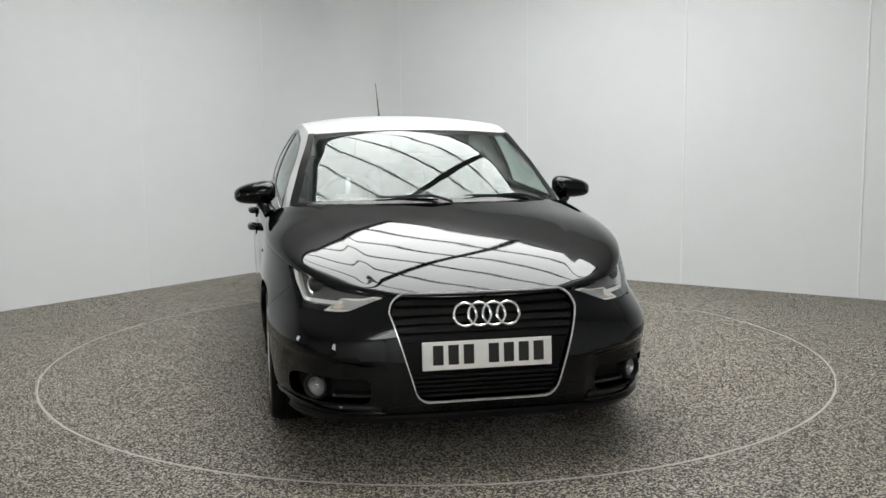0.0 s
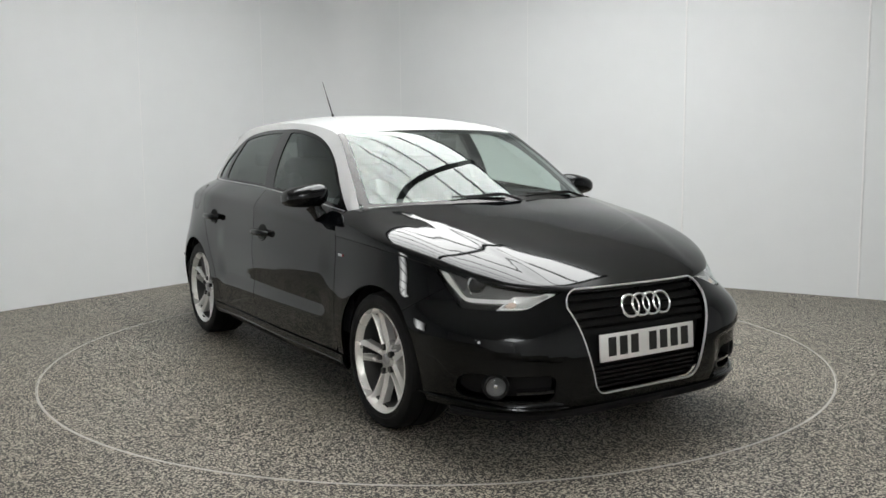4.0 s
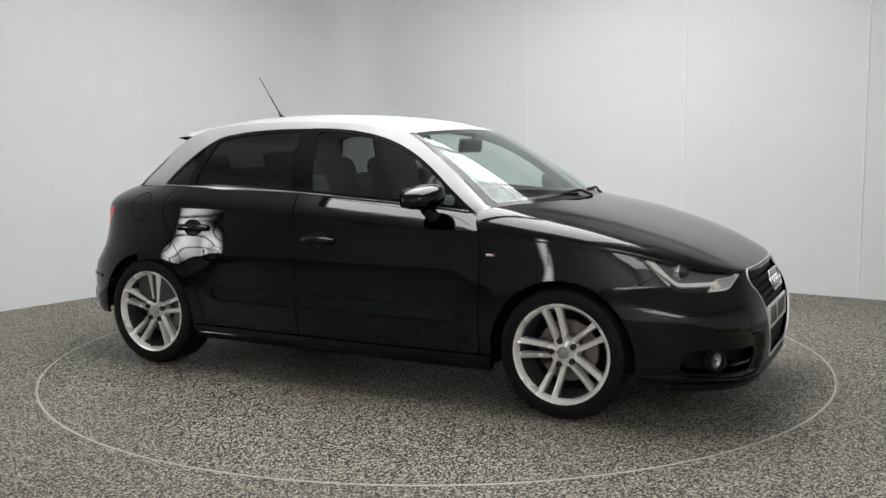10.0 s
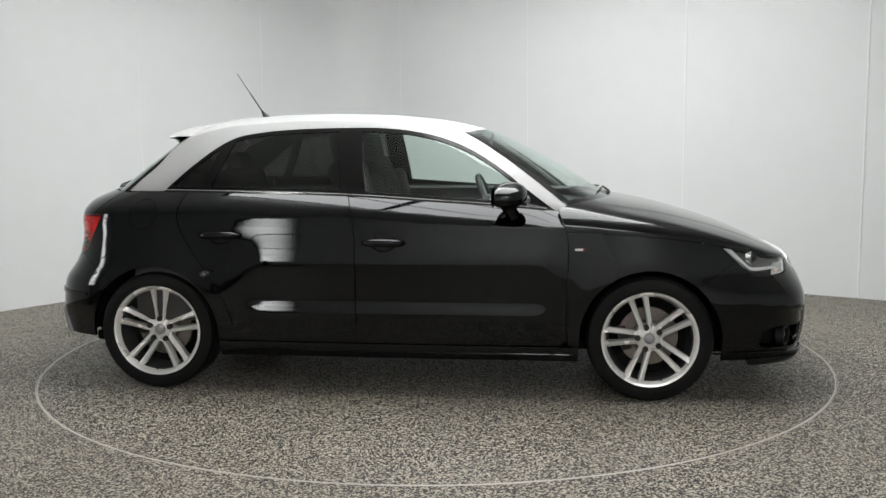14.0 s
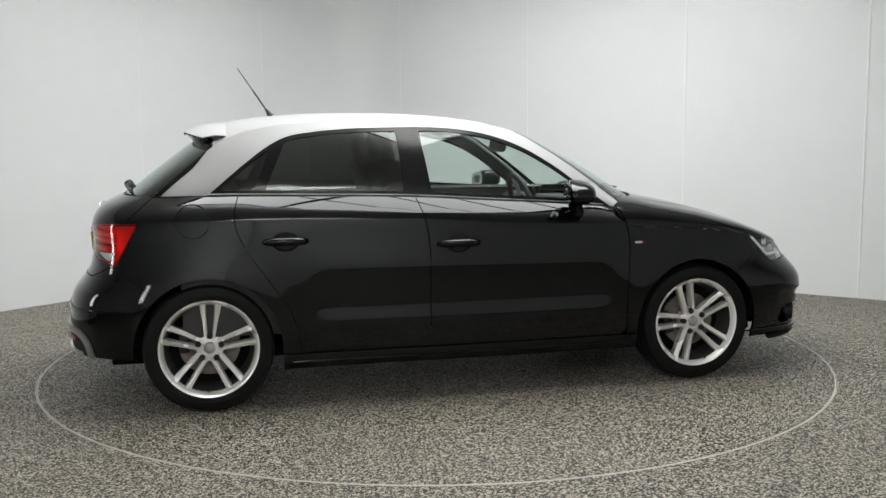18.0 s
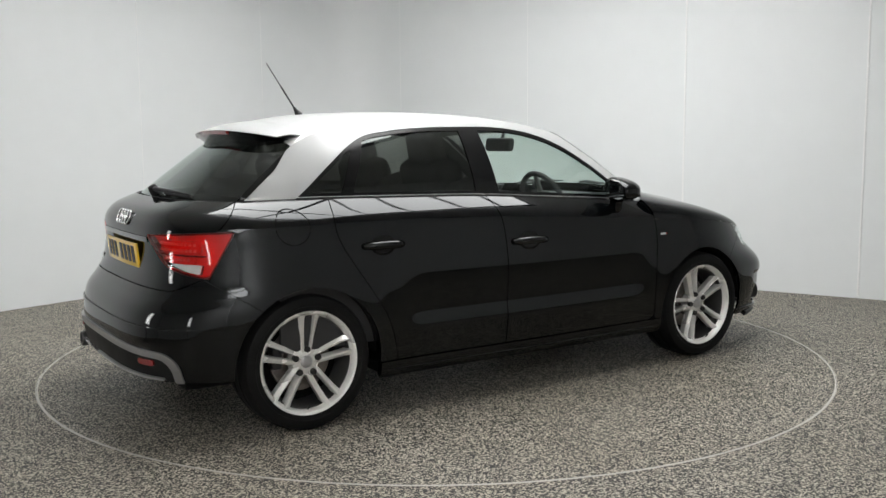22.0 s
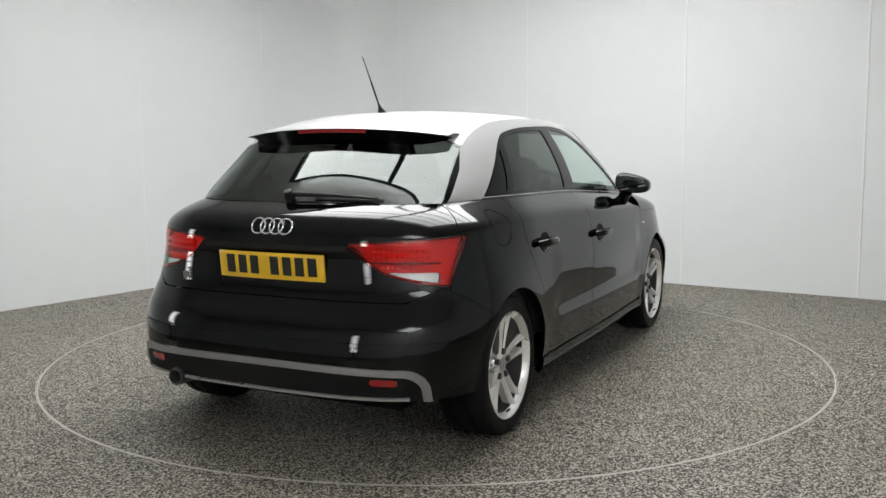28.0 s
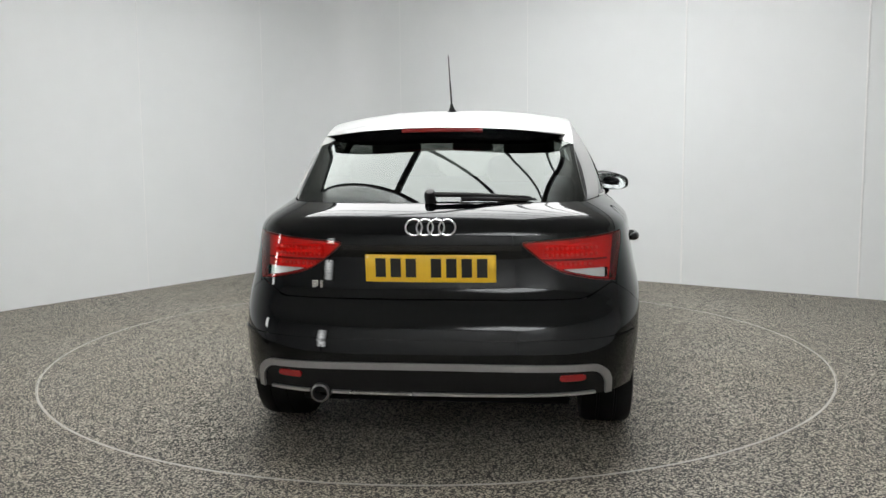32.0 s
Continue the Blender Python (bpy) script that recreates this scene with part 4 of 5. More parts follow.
def make_front():
    aa = steps(-0.62, 0.62, 90)
    zz = steps(0.22, 0.70, 56)
    panel("grille_frame", nose, aa, zz, [lambda p: f_grille(p) + 0.0015, lambda p: 0.0035 - f_grille(p)], BRIGHT, car, depth=0.009, offset=0.004, label="bright chrome grille surround")
    panel("grille_back", nose, steps(-0.62, 0.62, 40), steps(0.22, 0.70, 24), [lambda p: f_grille(p) + 0.004], MESH, car, depth=-0.03, offset=-0.055, label="black grille mesh")
    for zc, hw in ((0.642, 0.009), (0.608, 0.010), (0.574, 0.010), (0.540, 0.010), (0.506, 0.010), (0.352, 0.005), (0.332, 0.005), (0.312, 0.005), (0.292, 0.005), (0.272, 0.005)):
        panel("grille_slat", nose, steps(-0.62, 0.62, 50), steps(zc - hw, zc + hw, 3), [lambda p: f_grille(p) - 0.007], MESH, car, depth=0.03, offset=-0.022)
    for k in range(4):
        m = pose(nose_x(0, 0.588) + 0.010, (k - 1.5) * 0.0575, 0.588, 0, 90 - 19, 0)
        part("emblem_ring", torus(0.0450, 0.0060, m), CHROME, car, "chrome ring")
    number_plate(pose(2.036, 0.0, 0.434, 0, -4, 0), WHITE_PL, "white front number plate with dark bars")
    for sign in (1, -1):
        s = side_body(sign)
        # headlamp
        au, zu = steps(0.24, 0.80, 60), steps(0.57, 0.77, 30)
        lens = panel("headlamp", s, au, zu, [lambda p: f_lamp(p) - 0.001], LENS, car, depth=0.006, label="clear headlamp with projector and light strip")
        panel("housing", s, au, zu, [f_lamp], LAMP_GREY, lens, depth=-0.034, offset=-0.038)
        panel("bezel", s, au, zu, [lambda p: f_lamp(p) - 0.004, lambda p: p[2] - lamp_low(p[0]) - 0.044, lambda p: 1.915 - p[0], lambda p: p[0] - 1.60], LAMP_MID, lens, depth=0.02, offset=-0.028)
        panel("light_strip", s, au, zu, [lambda p: f_lamp(p) - 0.005, lambda p: p[2] - lamp_low(p[0]) - 0.027 + 0.012 * ease((1.70 - p[0]) / 0.08), lambda p: lamp_low(p[0]) + 0.041 - p[2], lambda p: 1.868 - p[0]], LAMP_WHITE, lens, depth=0.02, offset=-0.012)
        panel("lower_bezel", s, au, zu, [lambda p: f_lamp(p) - 0.003, lambda p: lamp_low(p[0]) + 0.024 - p[2], lambda p: p[0] - 1.70, lambda p: 1.840 - p[0]], LAMP_DARK, lens, depth=0.01, offset=-0.024)
        block = [lambda p: f_lamp(p) - 0.006, lambda p: p[0] - 1.836 - 0.5 * (p[2] - 0.60), lambda p: lamp_low(p[0]) + 0.052 - p[2]]
        panel("light_block", s, au, zu, block + [lambda p: 0.0045 - min(f(p) for f in block)], LAMP_WHITE, lens, depth=0.014, offset=-0.010)
        panel("turn_reflector", s, au, zu, [lambda p: min(f(p) for f in block) - 0.0045], LAMP_SILVER, lens, depth=0.006, offset=-0.016)
        panel("turn_signal_bulb", s, au, zu, [lambda p: min(f(p) for f in block) - 0.008, lambda p: rbox(p[0], p[2] - lamp_low(p[0]), 1.845, 1.878, 0.012, 0.030, 0.005)], AMBER, lens, depth=0.006, offset=-0.011, label="pale amber turn signal")
        c = Vector((nose_x(0.640, 0.685) - 0.040, sign * 0.625, 0.683))
        turn = pose(c.x, c.y, c.z, 0, 0, -90 + sign * 18)
        bm = lathe([(0.0, 0.034), (0.016, 0.031), (0.029, 0.022), (0.037, 0.008), (0.038, 0.0), (0.0, 0.0)], 32)
        bmesh.ops.transform(bm, matrix=turn, verts=bm.verts)
        part("projector", bm, TRIM, lens, "dark glass projector lens")
        bm = lathe([(0.038, 0.010), (0.042, 0.012), (0.046, 0.008), (0.048, -0.012), (0.038, -0.012), (0.038, 0.010)], 36)
        bmesh.ops.transform(bm, matrix=turn, verts=bm.verts)
        part("projector_ring", bm, CHROME, lens, "chrome projector ring")
        # lower intake with fog lamp
        ai, zi = steps(0.28, 0.92, 50), steps(0.20, 0.42, 24)
        panel("intake_grille", s, ai, zi, [lambda p: f_intake(p) + 0.003], MESH, car, depth=-0.045, offset=-0.05, label="black lower air intake")
        for zc, hw in ((0.280, 0.006),):
            panel("intake_fin", s, ai, steps(zc - hw, zc + hw, 3), [lambda p: f_intake(p) + 0.002, lambda p: 0.60 - abs(p[1])], TRIM, car, depth=0.035, offset=-0.006)
        fy = 0.653
        fx = nose_x(fy, 0.306)
        turn = pose(fx - 0.030, sign * fy, 0.306, 0, 0, -90 + sign * 30)
        bm = lathe([(0.039, 0.016), (0.044, 0.020), (0.050, 0.016), (0.054, -0.02), (0.039, -0.02), (0.039, 0.016)], 36)
        bmesh.ops.transform(bm, matrix=turn, verts=bm.verts)
        fog = part("fog_lamp", bm, PLASTIC, car, "round clear fog lamp in black ring")
        bm = lathe([(0, 0.012), (0.02, 0.011), (0.034, 0.006), (0.040, 0.0)], 32)
        bmesh.ops.transform(bm, matrix=turn, verts=bm.verts)
        part("lens", bm, LENS, fog)
        bm = lathe([(0, -0.03), (0.02, -0.024), (0.034, -0.010), (0.040, -0.002)], 32)
        bmesh.ops.transform(bm, matrix=turn, verts=bm.verts)
        part("reflector", bm, SATIN, fog)
        bm = lathe([(0, 0.004), (0.008, 0.002), (0.011, -0.006), (0.011, -0.02)], 16)
        bmesh.ops.transform(bm, matrix=turn, verts=bm.verts)
        part("bulb_cap", bm, CHROME, fog)
    for sign in (1, -1):
        lip = []
        for k in range(21):
            y = 0.40 + 0.40 * k / 20
            z = 0.216 + 0.020 * ease((y - 0.55) / 0.25)
            lip.append(Vector((nose_x(y, z) + 0.004, sign * y, z)))
        part("lower_lip", tube(lip, [0.003] + [0.010] * 19 + [0.004], 10), BLACK, car, "rounded lower bumper lip")
    panel("front_splitter", lambda a, z: nose(a, z), steps(-0.86, 0.86, 90), steps(0.180, 0.203, 4), [lambda p: p[0] - 1.70], PLASTIC, car, depth=0.05, offset=0.014, label="gloss black splitter lip")


make_front()


# ---- rear ----
def f_clear(p):
    y, z = abs(p[1]), p[2]
    return min(f_tail(p) - 0.012, 0.752 - z, y - 0.47, 0.70 - y, z - tail_low(y) - 0.010)


def make_rear():
    for sign in (1, -1):
        s = side_body(sign)
        au, zu = steps(2.25, 2.86, 60), steps(0.66, 0.90, 40)
        lens = panel("tail_lamp", s, au, zu, [f_tail, lambda p: -f_clear(p)], RED_LENS, car, depth=0.006, label="bright red tail lamp with clear reversing cell")
        panel("housing", s, au, zu, [f_tail], RED_SOFT, lens, depth=-0.033, offset=-0.036)
        panel("lamp_border", s, au, zu, [f_tail, lambda p: 0.0065 - f_tail(p)], DARK_RED, lens, depth=0.01, offset=-0.005, label="dark red border")
        panel("divider", s, au, zu, [lambda p: f_tail(p) - 0.006, lambda p: 0.0035 - abs(p[2] - 0.787), lambda p: 0.70 - abs(p[1])], DARK_RED, lens, depth=0.012, offset=-0.006, label="dark red divider")
        panel("reversing_lens", s, au, zu, [f_clear], LENS, lens, depth=0.004, label="clear reversing lens")
        panel("reversing_reflector", s, au, zu, [f_clear], LAMP_WHITE, lens, depth=-0.014, offset=-0.018)
        for z0, z1, y0, y1 in ((0.792, 0.846, 0.45, 0.68), (0.752, 0.784, 0.48, 0.66)):
            panel("lamp_cell", s, au, zu, [lambda p: f_tail(p) - 0.01, lambda p, z0=z0, z1=z1, y0=y0, y1=y1: rbox(abs(p[1]), p[2], y0, y1, z0, z1, 0.010)], RED_SOFT, lens, depth=0.015, offset=-0.022)
        for zc, y0, count in ((0.806, 0.462, 11), (0.832, 0.462, 11), (0.768, 0.495, 8)):
            for k in range(count):
                y = y0 + 0.0195 * k
                bm = lathe([(0, 0.006), (0.004, 0.005), (0.0065, 0.001), (0.007, -0.006), (0, -0.006)], 8)
                bmesh.ops.transform(bm, matrix=pose(tail_x(y, zc) + 0.012, sign * (y - 0.004), zc, 0, 0, 90), verts=bm.verts)
                part("led", bm, CELL, lens)
        panel("reflector_strip", tail_surf, steps(2.5, 3.5, 130), steps(0.31, 0.38, 10), [lambda p, s=sign: rbox(s * p[1], p[2], 0.505, 0.605, 0.333, 0.359, 0.012)], RED, car, depth=0.01, offset=0.010, label="red rear reflector")
    tail = steps(2.2, 3.8, 150)
    zz = steps(0.255, 0.42, 26)

    def outer(p):
        return rbox(abs(p[1]), p[2] - 0.012 * (1 - (p[1] / 0.7) ** 2), -1.0, 0.706, 0.20, 0.392, 0.075)

    def inner(p):
        return rbox(abs(p[1]), p[2] - 0.012 * (1 - (p[1] / 0.7) ** 2), -1.0, 0.681, 0.20, 0.366, 0.06)

    panel("diffuser_trim", tail_surf, tail, zz, [outer, lambda p: -inner(p), lambda p: p[2] - 0.270], SATIN, car, depth=0.03, offset=0.012, label="satin grey diffuser trim")
    panel("diffuser_blade", tail_surf, tail, steps(0.279, 0.288, 4), [lambda p: 0.64 - abs(p[1]), lambda p: abs(p[1] - 0.428) - 0.045], SATIN_LIGHT, car, depth=0.03, offset=0.016, label="bright satin lower blade")
    panel("diffuser_grille", tail_surf, tail, zz, [lambda p: inner(p) - 0.001, lambda p: p[2] - 0.272], MESH, car, depth=0.0, offset=0.004, label="black diffuser mesh")
    panel("bumper_fold", tail_surf, steps(2.42, 3.58, 120), steps(0.478, 0.492, 3), [], BLACK, car, depth=0.012, offset=0.007)
    bm = lathe([(0.029, 0.0), (0.037, 0.002), (0.038, 0.01), (0.038, 0.16), (0.029, 0.16), (0.029, 0.0)], 32)
    bmesh.ops.transform(bm, matrix=pose(-1.916, 0.428, 0.276, 0, 0, -90), verts=bm.verts)
    ex = part("exhaust_pipe", bm, TIP, car, "single steel exhaust tip")
    # near-black disc across the bore, 8 cm inside the tip
    bm = lathe([(0, 0.08), (0.030, 0.08), (0.030, 0.085), (0, 0.085)], 24)
    bmesh.ops.transform(bm, matrix=pose(-1.916, 0.428, 0.276, 0, 0, -90), verts=bm.verts)
    part("bore_disc", bm, UNDER, ex)
    panel("tailgate_handle", tail_surf, steps(2.6, 3.4, 60), steps(0.828, 0.85, 3), [lambda p: 0.36 - abs(p[1])], TRIM, car, depth=0.03, offset=0.004)
    number_plate(pose(-1.803, 0.0, 0.758, 0, 6, 180), YELLOW_PL, "yellow rear number plate with dark bars", 0.09)
    for k in range(4):
        m = pose(tail_x(0, 0.918) - 0.006, (k - 1.5) * 0.0442, 0.918, 0, -90 + 22, 0)
        part("emblem_ring", torus(0.0328, 0.0043, m), CHROME, car, "chrome ring")
    for y, w in ((0.470, 0.026), (0.443, 0.012)):
        x = tail_x(y, 0.690)
        bm = box(bmesh.new(), (0.005, w, 0.030), pose(x - 0.002, y, 0.690, 0, 0, 0), 0.001, 1)
        part("badge", bm, CHROME, car, "small chrome badge shape")
    # roof spoiler
    def sp_top(u, v):
        y = 0.535 * v
        te = -1.338 + 0.100 * abs(v) ** 3
        x = lerp(-1.125, te, u)
        z0 = roof(-1.125, 0.535 * v / edge_y(-1.125))[2] + 0.003
        z1 = 1.314 - 0.034 * abs(v) ** 2.2
        return (x, y, lerp(z0, z1, u) + 0.012 * math.sin(math.pi * u) * (1 - v * v * 0.5))

    def sp_low(u, v):
        x, y, z = sp_top(u, v)
        return (x, y, z - 0.008 - 0.034 * (1 - u) ** 0.8 * (1 - abs(v) ** 3))

    sp = panel("spoiler", sp_top, steps(0, 1, 14), steps(-1, 1, 44), [], SILVER, car, depth=0.004, label="silver roof spoiler", centre=(-1.25, 0, 1.1))
    panel("underside", sp_low, steps(0.06, 0.992, 12), steps(-0.965, 0.965, 40), [], PILLAR, sp, depth=0.0, label="black underside", centre=(-1.3, 0, 1.6))
    panel("brake_light", lambda u, v: (sp_top(1, v)[0] - 0.001 - 0.002 * math.sin(math.pi * u), 0.520 * v, sp_top(1, v)[2] - 0.003 - 0.016 * u), steps(0, 1, 3), steps(-0.34, 0.34, 24), [], RED, sp, depth=0.008, label="red high brake light", centre=(0, 0, 1.3))
    panel("glass_header", back_glass, steps(-0.01, 0.17, 5), steps(-0.97, 0.97, 36), [lambda p: p[2] - 1.262 + 0.010 * (abs(p[1]) > 0.30)], PILLAR, car, depth=0.0, offset=0.003, label="black band along the rear window top")
    lip = lambda u, v: (lambda a, b: tuple(lerp(i, j, u) for i, j in zip(a, b)))(sp_top(1, v), (sp_top(1, v)[0] + 0.060, 0.528 * v, sp_top(1, v)[2] - 0.010 - 0.058 * (1 - abs(v) ** 5)))
    panel("spoiler_lip", lip, steps(0.0, 1.0, 4), steps(-1, 1, 44), [], PILLAR, sp, depth=0.0, offset=0.002, label="black trailing lip", centre=(-1.0, 0, 1.5))
    # rear wiper
    hub = Vector(back_glass(0.945, 0.03)) + Vector((-0.022, 0, 0.018))
    tip = Vector(back_glass(0.965, -0.64)) + Vector((-0.018, 0, 0.012))
    mid = hub.lerp(tip, 0.45) + Vector((-0.012, 0, 0.004))
    wp = part("rear_wiper", tube([hub + Vector((0, 0.02, 0)), hub, mid, tip], [0.010, 0.011, 0.009, 0.004], 10), PLASTIC, car, "black rear wiper")
    part("cap", lathe([(0, 0.02), (0.018, 0.016), (0.024, 0.0), (0.024, -0.03), (0, -0.03)], 20), PLASTIC, wp).matrix_local = Matrix.Translation(hub) @ pose(0, 0, 0, 0, 0, 0) @ pose(0, 0, 0, 60, 0, 90)
    part("blade", tube([hub.lerp(tip, 0.3) + Vector((0.006, 0, -0.012)), tip + Vector((0.006, -0.02, -0.01))], 0.006, 8), DUST, wp)


make_rear()


# ---- roof, glass furniture, mirrors, handles ----
def make_fittings():
    base = Vector((-0.885, 0, 1.389))
    tip = Vector((-1.054, 0, 1.645))
    d = (tip - base)
    ant = part("antenna", tube([base, base + d * 0.02, base + d * 0.10, base + d * 0.16], [0.024, 0.019, 0.009, 0.006], 12), PLASTIC, car, "black rod antenna")
    part("rod", tube([base + d * 0.15, base + d * 0.55, base + d * 0.58, tip], [0.0042, 0.0042, 0.0026, 0.0022], 8), PLASTIC, ant)
    for sign in (1, -1):
        # belt trim
        def trim(x, v, sign=sign):
            z = belt_z(x) + 0.012 * (v - 0.5)
            return (x, sign * (cabin_side(x, belt_z(x)) + 0.002), z)
        bt = panel("belt_trim", trim, steps(-1.22, 0.74, 70), steps(0, 0.75, 2), [], TRIM, car, depth=0.01, offset=0.003)
        panel("bright_edge", trim, steps(-1.22, 0.74, 70), steps(0.78, 1.05, 2), [], SATIN_LIGHT, bt, depth=0.004, offset=0.004, label="thin satin edge")
        # mirror
        bm = bmesh.new()
        n, k = 24, 14
        rows = []
        for i in range(k + 1):
            th = math.pi * i / k
            row = []
            for j in range(n):
                ph = 2 * math.pi * j / n
                def sp(v, e):
                    return math.copysign(abs(v) ** e, v)
                yy = -sp(math.cos(th), 0.75) * 0.106
                xx = sp(math.sin(th), 0.62) * sp(math.cos(ph), 0.7) * 0.100
                zz = sp(math.sin(th), 0.62) * sp(math.sin(ph), 0.75) * (0.056 - 0.010 * (yy / 0.097))
                if xx < 0:
                    xx *= 0.48
                row.append(bm.verts.new((0.545 + xx - 0.16 * (yy), sign * (0.858 + yy), 0.992 + zz - 0.010 * (yy / 0.097))))
            rows.append(row)
        for a, b in zip(rows, rows[1:]):
            for j in range(n):
                bm.faces.new((a[j], a[(j + 1) % n], b[(j + 1) % n], b[j]))
        bmesh.ops.remove_doubles(bm, verts=bm.verts, dist=1e-4)
        mir = part("door_mirror", bm, BLACK, car, "gloss black door mirror", sharp=60)
        bm = bmesh.new()
        vs = []
        for j in range(28):
            ph = 2 * math.pi * j / 28
            yy = math.copysign(abs(math.cos(ph)) ** 0.6, math.cos(ph)) * 0.086
            zz = math.copysign(abs(math.sin(ph)) ** 0.7, math.sin(ph)) * 0.046
            vs.append(bm.verts.new((0.545 - 0.0455 - 0.16 * yy, sign * (0.858 + yy), 0.992 + zz - 0.010 * (yy / 0.097))))
        bm.faces.new(vs)
        part("mirror_glass", bm, MIRROR, mir, "mirror glass", smooth=False)
        bm = tube([(0.560, sign * 0.815, 0.945), (0.570, sign * 0.800, 0.915), (0.580, sign * 0.785, 0.890)], [0.040, 0.032, 0.036], 14)
        part("mirror_foot", bm, BLACK, mir)
        # handles
        for hx, hz in ((-0.048, 0.764), (-0.873, 0.796)):
            y0 = flank_y(hx, hz)
            # no hollow here: the handle cup's shade is a flat dark ellipse
            panel("handle_shade", side_body(sign), steps(a_of_x(hx + 0.09, hz), a_of_x(hx - 0.09, hz), 20), steps(hz - 0.06, hz + 0.06, 16), [lambda p, hx=hx, hz=hz: 1 - ((p[0] - hx) / 0.062) ** 2 - ((p[2] - hz - 0.004) / 0.040) ** 2], MESH, car, depth=0.0, offset=0.0015, label="flat dark patch for the shade in the handle cup")
            bm = bmesh.new()
            pts, rad = [], []
            for i in range(13):
                t = i / 12
                x = hx + 0.098 - 0.196 * t
                lift = 0.034 * (1 - (2 * t - 1) ** 4) + 0.004
                pts.append(Vector((x, sign * (flank_y(x, hz) + lift), hz + 0.004 * math.sin(math.pi * t))))
                rad.append(0.0185 - 0.006 * abs(2 * t - 1) ** 6)
            tube(pts, rad, 12, bm)
            hd = part("door_handle", bm, BLACK, car, "gloss black door handle")
            arc = []
            for i in range(15):
                th = math.pi * (1.08 + 0.84 * i / 14)
                x, z = hx + 0.062 * math.cos(th), hz + 0.004 + 0.046 * math.sin(th)
                arc.append(Vector((x, sign * (flank_y(x, z) + 0.001), z)))
            part("recess_lip", tube(arc, [0.002] + [0.0045] * 13 + [0.002], 8), BLACK, hd)
            bm = lathe([(0, 0.004), (0.007, 0.004), (0.008, 0.0), (0, 0.0)], 14)
            x = hx - 0.082
            bmesh.ops.transform(bm, matrix=pose(x, sign * (flank_y(x, hz) + 0.028), hz, 0, 0, 0 if sign > 0 else 180), verts=bm.verts)
            part("lock", bm, CHROME, hd, "chrome lock cover")
        # wing badge
        for x, w, mat in ((0.921, 0.010, RED), (0.895, 0.038, SATIN_LIGHT)):
            bm = box(bmesh.new(), (w, 0.004, 0.011), pose(x, sign * (flank_y(x, 0.735) + 0.001), 0.735), 0.001, 1)
            part("side_badge", bm, mat, car, "small red and silver wing badge")
    # fuel flap on the right
    def ring(p):
        r = math.hypot(p[0] + 1.29, p[2] - 0.895)
        return 0.0019 - abs(r - 0.075)
    panel("fuel_flap", side_body(-1), steps(2.1, 2.75, 170), steps(0.80, 0.985, 90), [ring], UNDER, car, depth=0.0, offset=0.0008, label="round fuel flap joint")
    # cowl and front wipers
    panel("cowl", lambda u, q: (1.075 - screen_bow(q) - 0.05 * u, q * 0.70, screen(1, q)[2] - 0.012 + 0.004 * u), steps(-0.4, 1, 6), steps(-0.98, 0.98, 40), [], PLASTIC, car, depth=0.0, label="black cowl panel", centre=(1, 0, 0))
    panel("screen_border", screen, steps(0.945, 1, 4), steps(-0.985, 0.985, 40), [], PILLAR, car, depth=0.0, offset=0.002, label="black screen border")
    for sg in (1, -1):
        panel("screen_border", screen, steps(0.0, 0.945, 20), [sg * q for q in steps(0.945, 0.999, 3)], [], PILLAR, car, depth=0.0, offset=0.002, label="black screen border")
    for hubq, q0, q1 in ((0.10, 0.02, -0.42), (0.82, 0.72, 0.22)):
        a = Vector(screen(0.99, hubq)) + Vector((0.02, 0, -0.004))
        p0 = Vector(screen(0.945, q0)) + Vector((0.008, 0, 0.012))
        p1 = Vector(screen(0.935, q1)) + Vector((0.008, 0, 0.010))
        mid = p0.lerp(p1, 0.5) + Vector((0.004, 0, 0.004))
        w = part("wiper", tube([a, a + Vector((0, 0, 0.012)), p0.lerp(p1, 0.12) + Vector((0.008, 0, 0.006)), mid], [0.011, 0.008, 0.006, 0.004], 8), PLASTIC, car, "black windscreen wiper")
        part("blade", tube([p0, mid + Vector((-0.004, 0, -0.006)), p1], [0.005, 0.008, 0.004], 8), DUST, w)


make_fittings()


# ---- cabin ----
def cushion(bm, size, m, r):
    box(bm, size, m, r, 4)


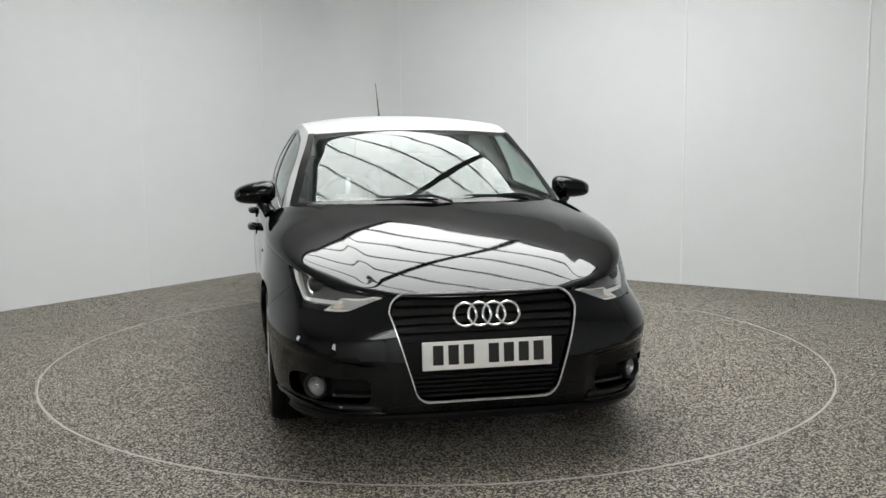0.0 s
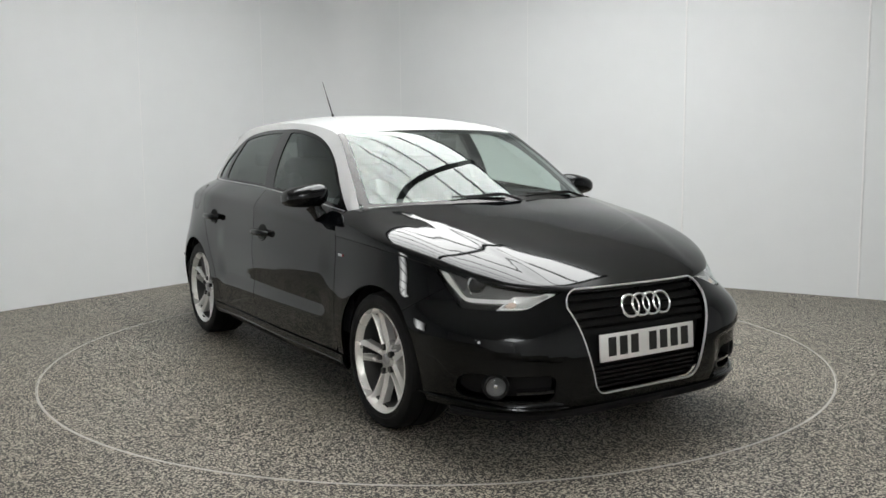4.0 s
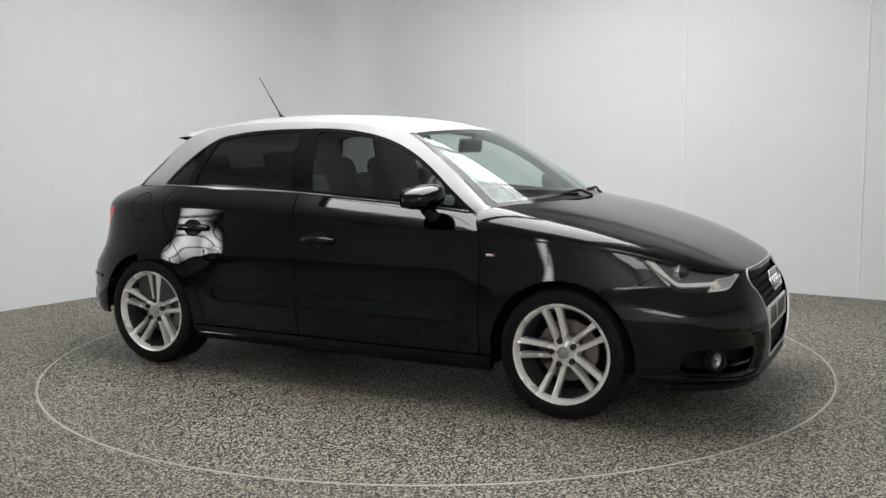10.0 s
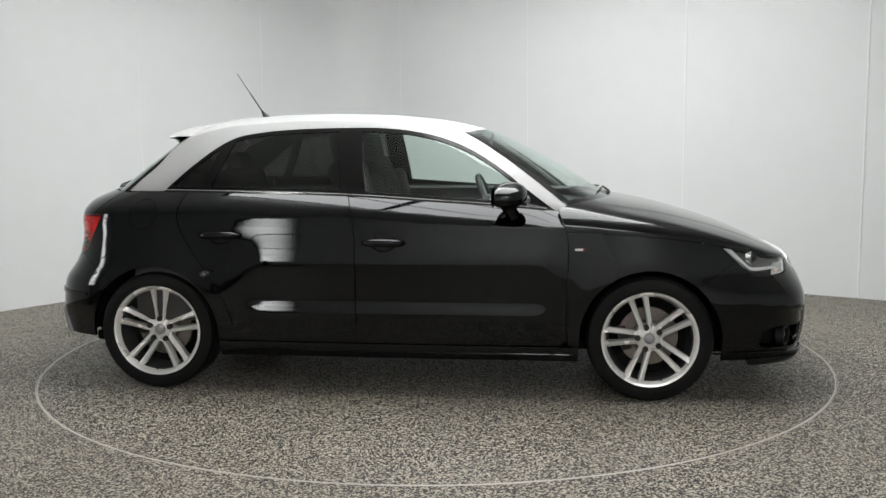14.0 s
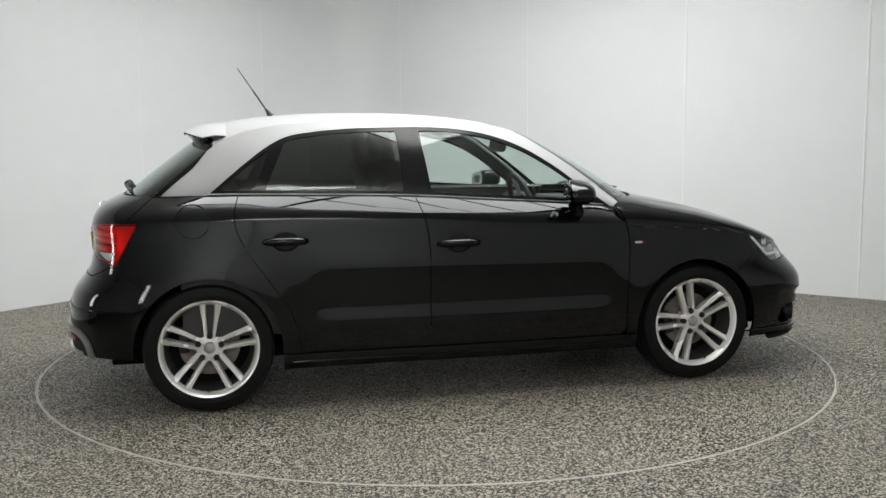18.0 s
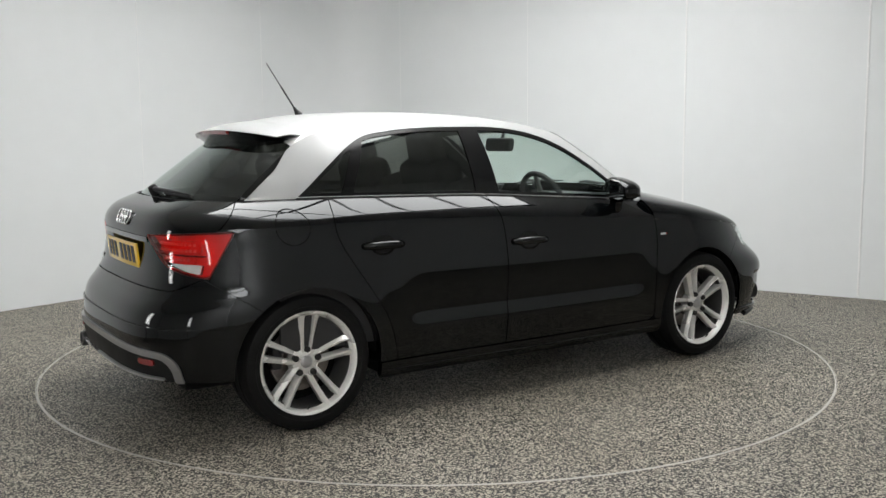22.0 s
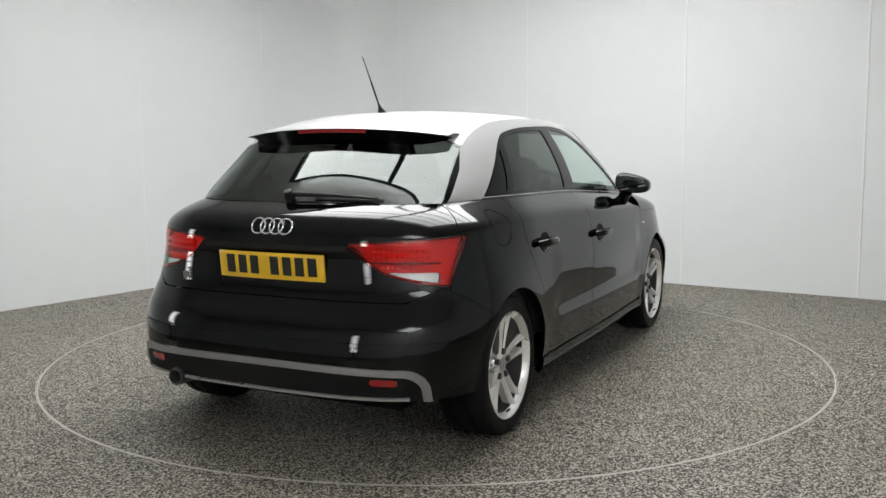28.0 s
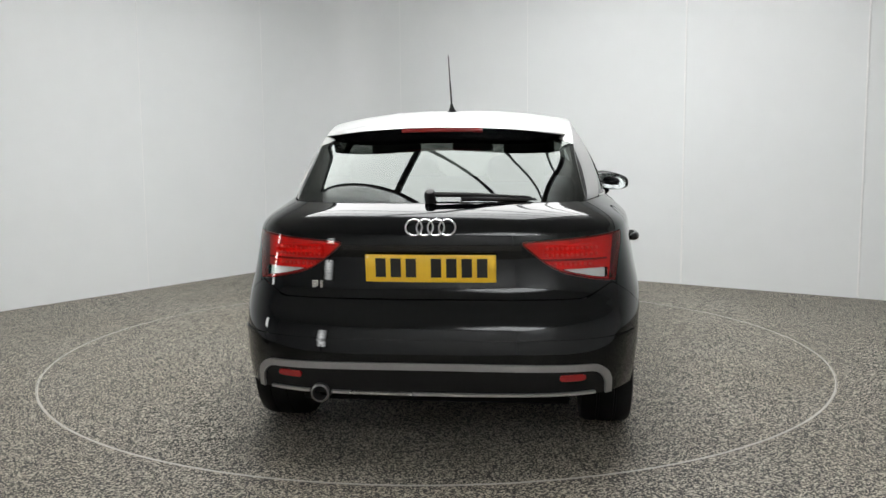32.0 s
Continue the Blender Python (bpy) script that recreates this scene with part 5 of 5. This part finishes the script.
def make_cabin():
    panel("headliner", lambda q, x: roof(x, q), steps(-0.97, 0.97, 20), steps(-1.17, 0.37, 20), [], LINER, car, depth=0.0, offset=-0.030, label="pale grey headliner")
    for sign in (1, -1):
        def strip(x, r, sign=sign):
            lo = max(dlo_z(x) if -1.225 < x < 0.79 else belt_z(x), belt_z(x))
            return (x, sign * cabin_side(x, lo + (edge_z(x) - lo) * r), lo + (edge_z(x) - lo) * r)
        panel("pillar_trim", strip, steps(-1.45, 0.82, 70), steps(0, 1, 4), [], CABIN, car, depth=0.0, offset=-0.022, label="dark inner pillar trim")
    bm = bmesh.new()
    box(bm, (0.42, 1.38, 0.24), Matrix.Translation((0.80, 0, 0.79)) @ pose(0, 0, 0, 0, 8, 0), 0.07, 4)
    dash = part("dashboard", bm, CABIN, car, "dark grey dashboard")
    bm = box(bmesh.new(), (0.16, 0.34, 0.06), Matrix.Translation((0.63, -0.36, 0.925)), 0.025, 3)
    part("instrument_hood", bm, CABIN, dash)
    bm = box(bmesh.new(), (0.02, 0.15, 0.09), Matrix.Translation((0.60, 0.0, 0.945)) @ pose(0, 0, 0, 0, -15, 0), 0.006, 2)
    part("screen", bm, TRIM, dash, "small dark display")
    m = pose(0.44, -0.36, 0.90, 0, 68, 0)
    st = part("steering_wheel", torus(0.178, 0.015, m), CABIN, car, "dark leather steering wheel")
    bm = box(bmesh.new(), (0.15, 0.15, 0.04), m, 0.02, 3)
    part("airbag_cover", bm, CABIN, st)
    for a in (0, 90, 180):
        bm = box(bmesh.new(), (0.11, 0.032, 0.018), m @ pose(0, 0, 0, 0, 0, a + 90) @ Matrix.Translation((0.11, 0, 0)), 0.006, 2)
        part("spoke", bm, SATIN, st)
    for y in (0.36, -0.36):
        bm = bmesh.new()
        cushion(bm, (0.52, 0.50, 0.15), pose(0.05, y, 0.60, 0, -6, 0), 0.05)
        seat = part("front_seat", bm, CLOTH, car, "dark cloth sports seat with headrest")
        bm = bmesh.new()
        cushion(bm, (0.14, 0.46, 0.58), pose(-0.26, y, 0.88, 0, -16, 0), 0.06)
        part("backrest", bm, CLOTH, seat)
        for k in (-0.22, 0.22):
            bm = bmesh.new()
            cushion(bm, (0.19, 0.09, 0.42), pose(-0.22, y + k, 0.86, 0, -16, 0), 0.04)
            part("side_bolster", bm, CLOTH, seat)
        bm = bmesh.new()
        cushion(bm, (0.10, 0.27, 0.19), pose(-0.345, y, 1.215, 0, -12, 0), 0.045)
        part("headrest", bm, CLOTH, seat)
        for k in (-0.07, 0.07):
            part("headrest_post", tube([(-0.33, y + k, 1.12), (-0.345, y + k, 1.18)], 0.007, 8), CHROME, seat)
    bm = bmesh.new()
    cushion(bm, (0.46, 1.20, 0.15), pose(-0.78, 0, 0.60), 0.05)
    bench = part("rear_seat", bm, CLOTH, car, "dark cloth rear bench")
    bm = bmesh.new()
    cushion(bm, (0.14, 1.16, 0.52), pose(-1.08, 0, 0.84, 0, -20, 0), 0.05)
    part("backrest", bm, CLOTH, bench)
    for y in (0.32, -0.32):
        bm = bmesh.new()
        cushion(bm, (0.09, 0.25, 0.15), pose(-1.17, y, 1.115, 0, -14, 0), 0.04)
        part("headrest", bm, CLOTH, bench)
    bm = box(bmesh.new(), (0.40, 1.10, 0.02), Matrix.Translation((-1.38, 0, 0.965)), 0.006)
    part("parcel_shelf", bm, CABIN, car, "dark parcel shelf")
    bm = bmesh.new()
    cushion(bm, (0.04, 0.25, 0.08), pose(0.395, 0.0, 1.225, 0, 8, 0), 0.02)
    rv = part("rear_view_mirror", bm, CABIN, car, "dark rear-view mirror")
    part("stem", tube([(0.41, 0, 1.25), (0.425, 0, 1.298)], 0.010, 8), CABIN, rv)


make_cabin()


# ---- what moves ----
HEADING, RATE = -78.6195, 5.0603
OFFX, OFFY = -0.0715, -0.195


def motions():
    rows_car, rows_table = [], []
    for k in range(33):
        a = HEADING + RATE * k
        c, s = math.cos(radians(a)), math.sin(radians(a))
        rows_car.append((float(k), pose(c * OFFX - s * OFFY, s * OFFX + c * OFFY, 0.0, 0, 0, a)))
        rows_table.append((float(k), pose(0, 0, 0, 0, 0, a)))
    walk(car, rows_car)
    walk(table, rows_table)


motions()
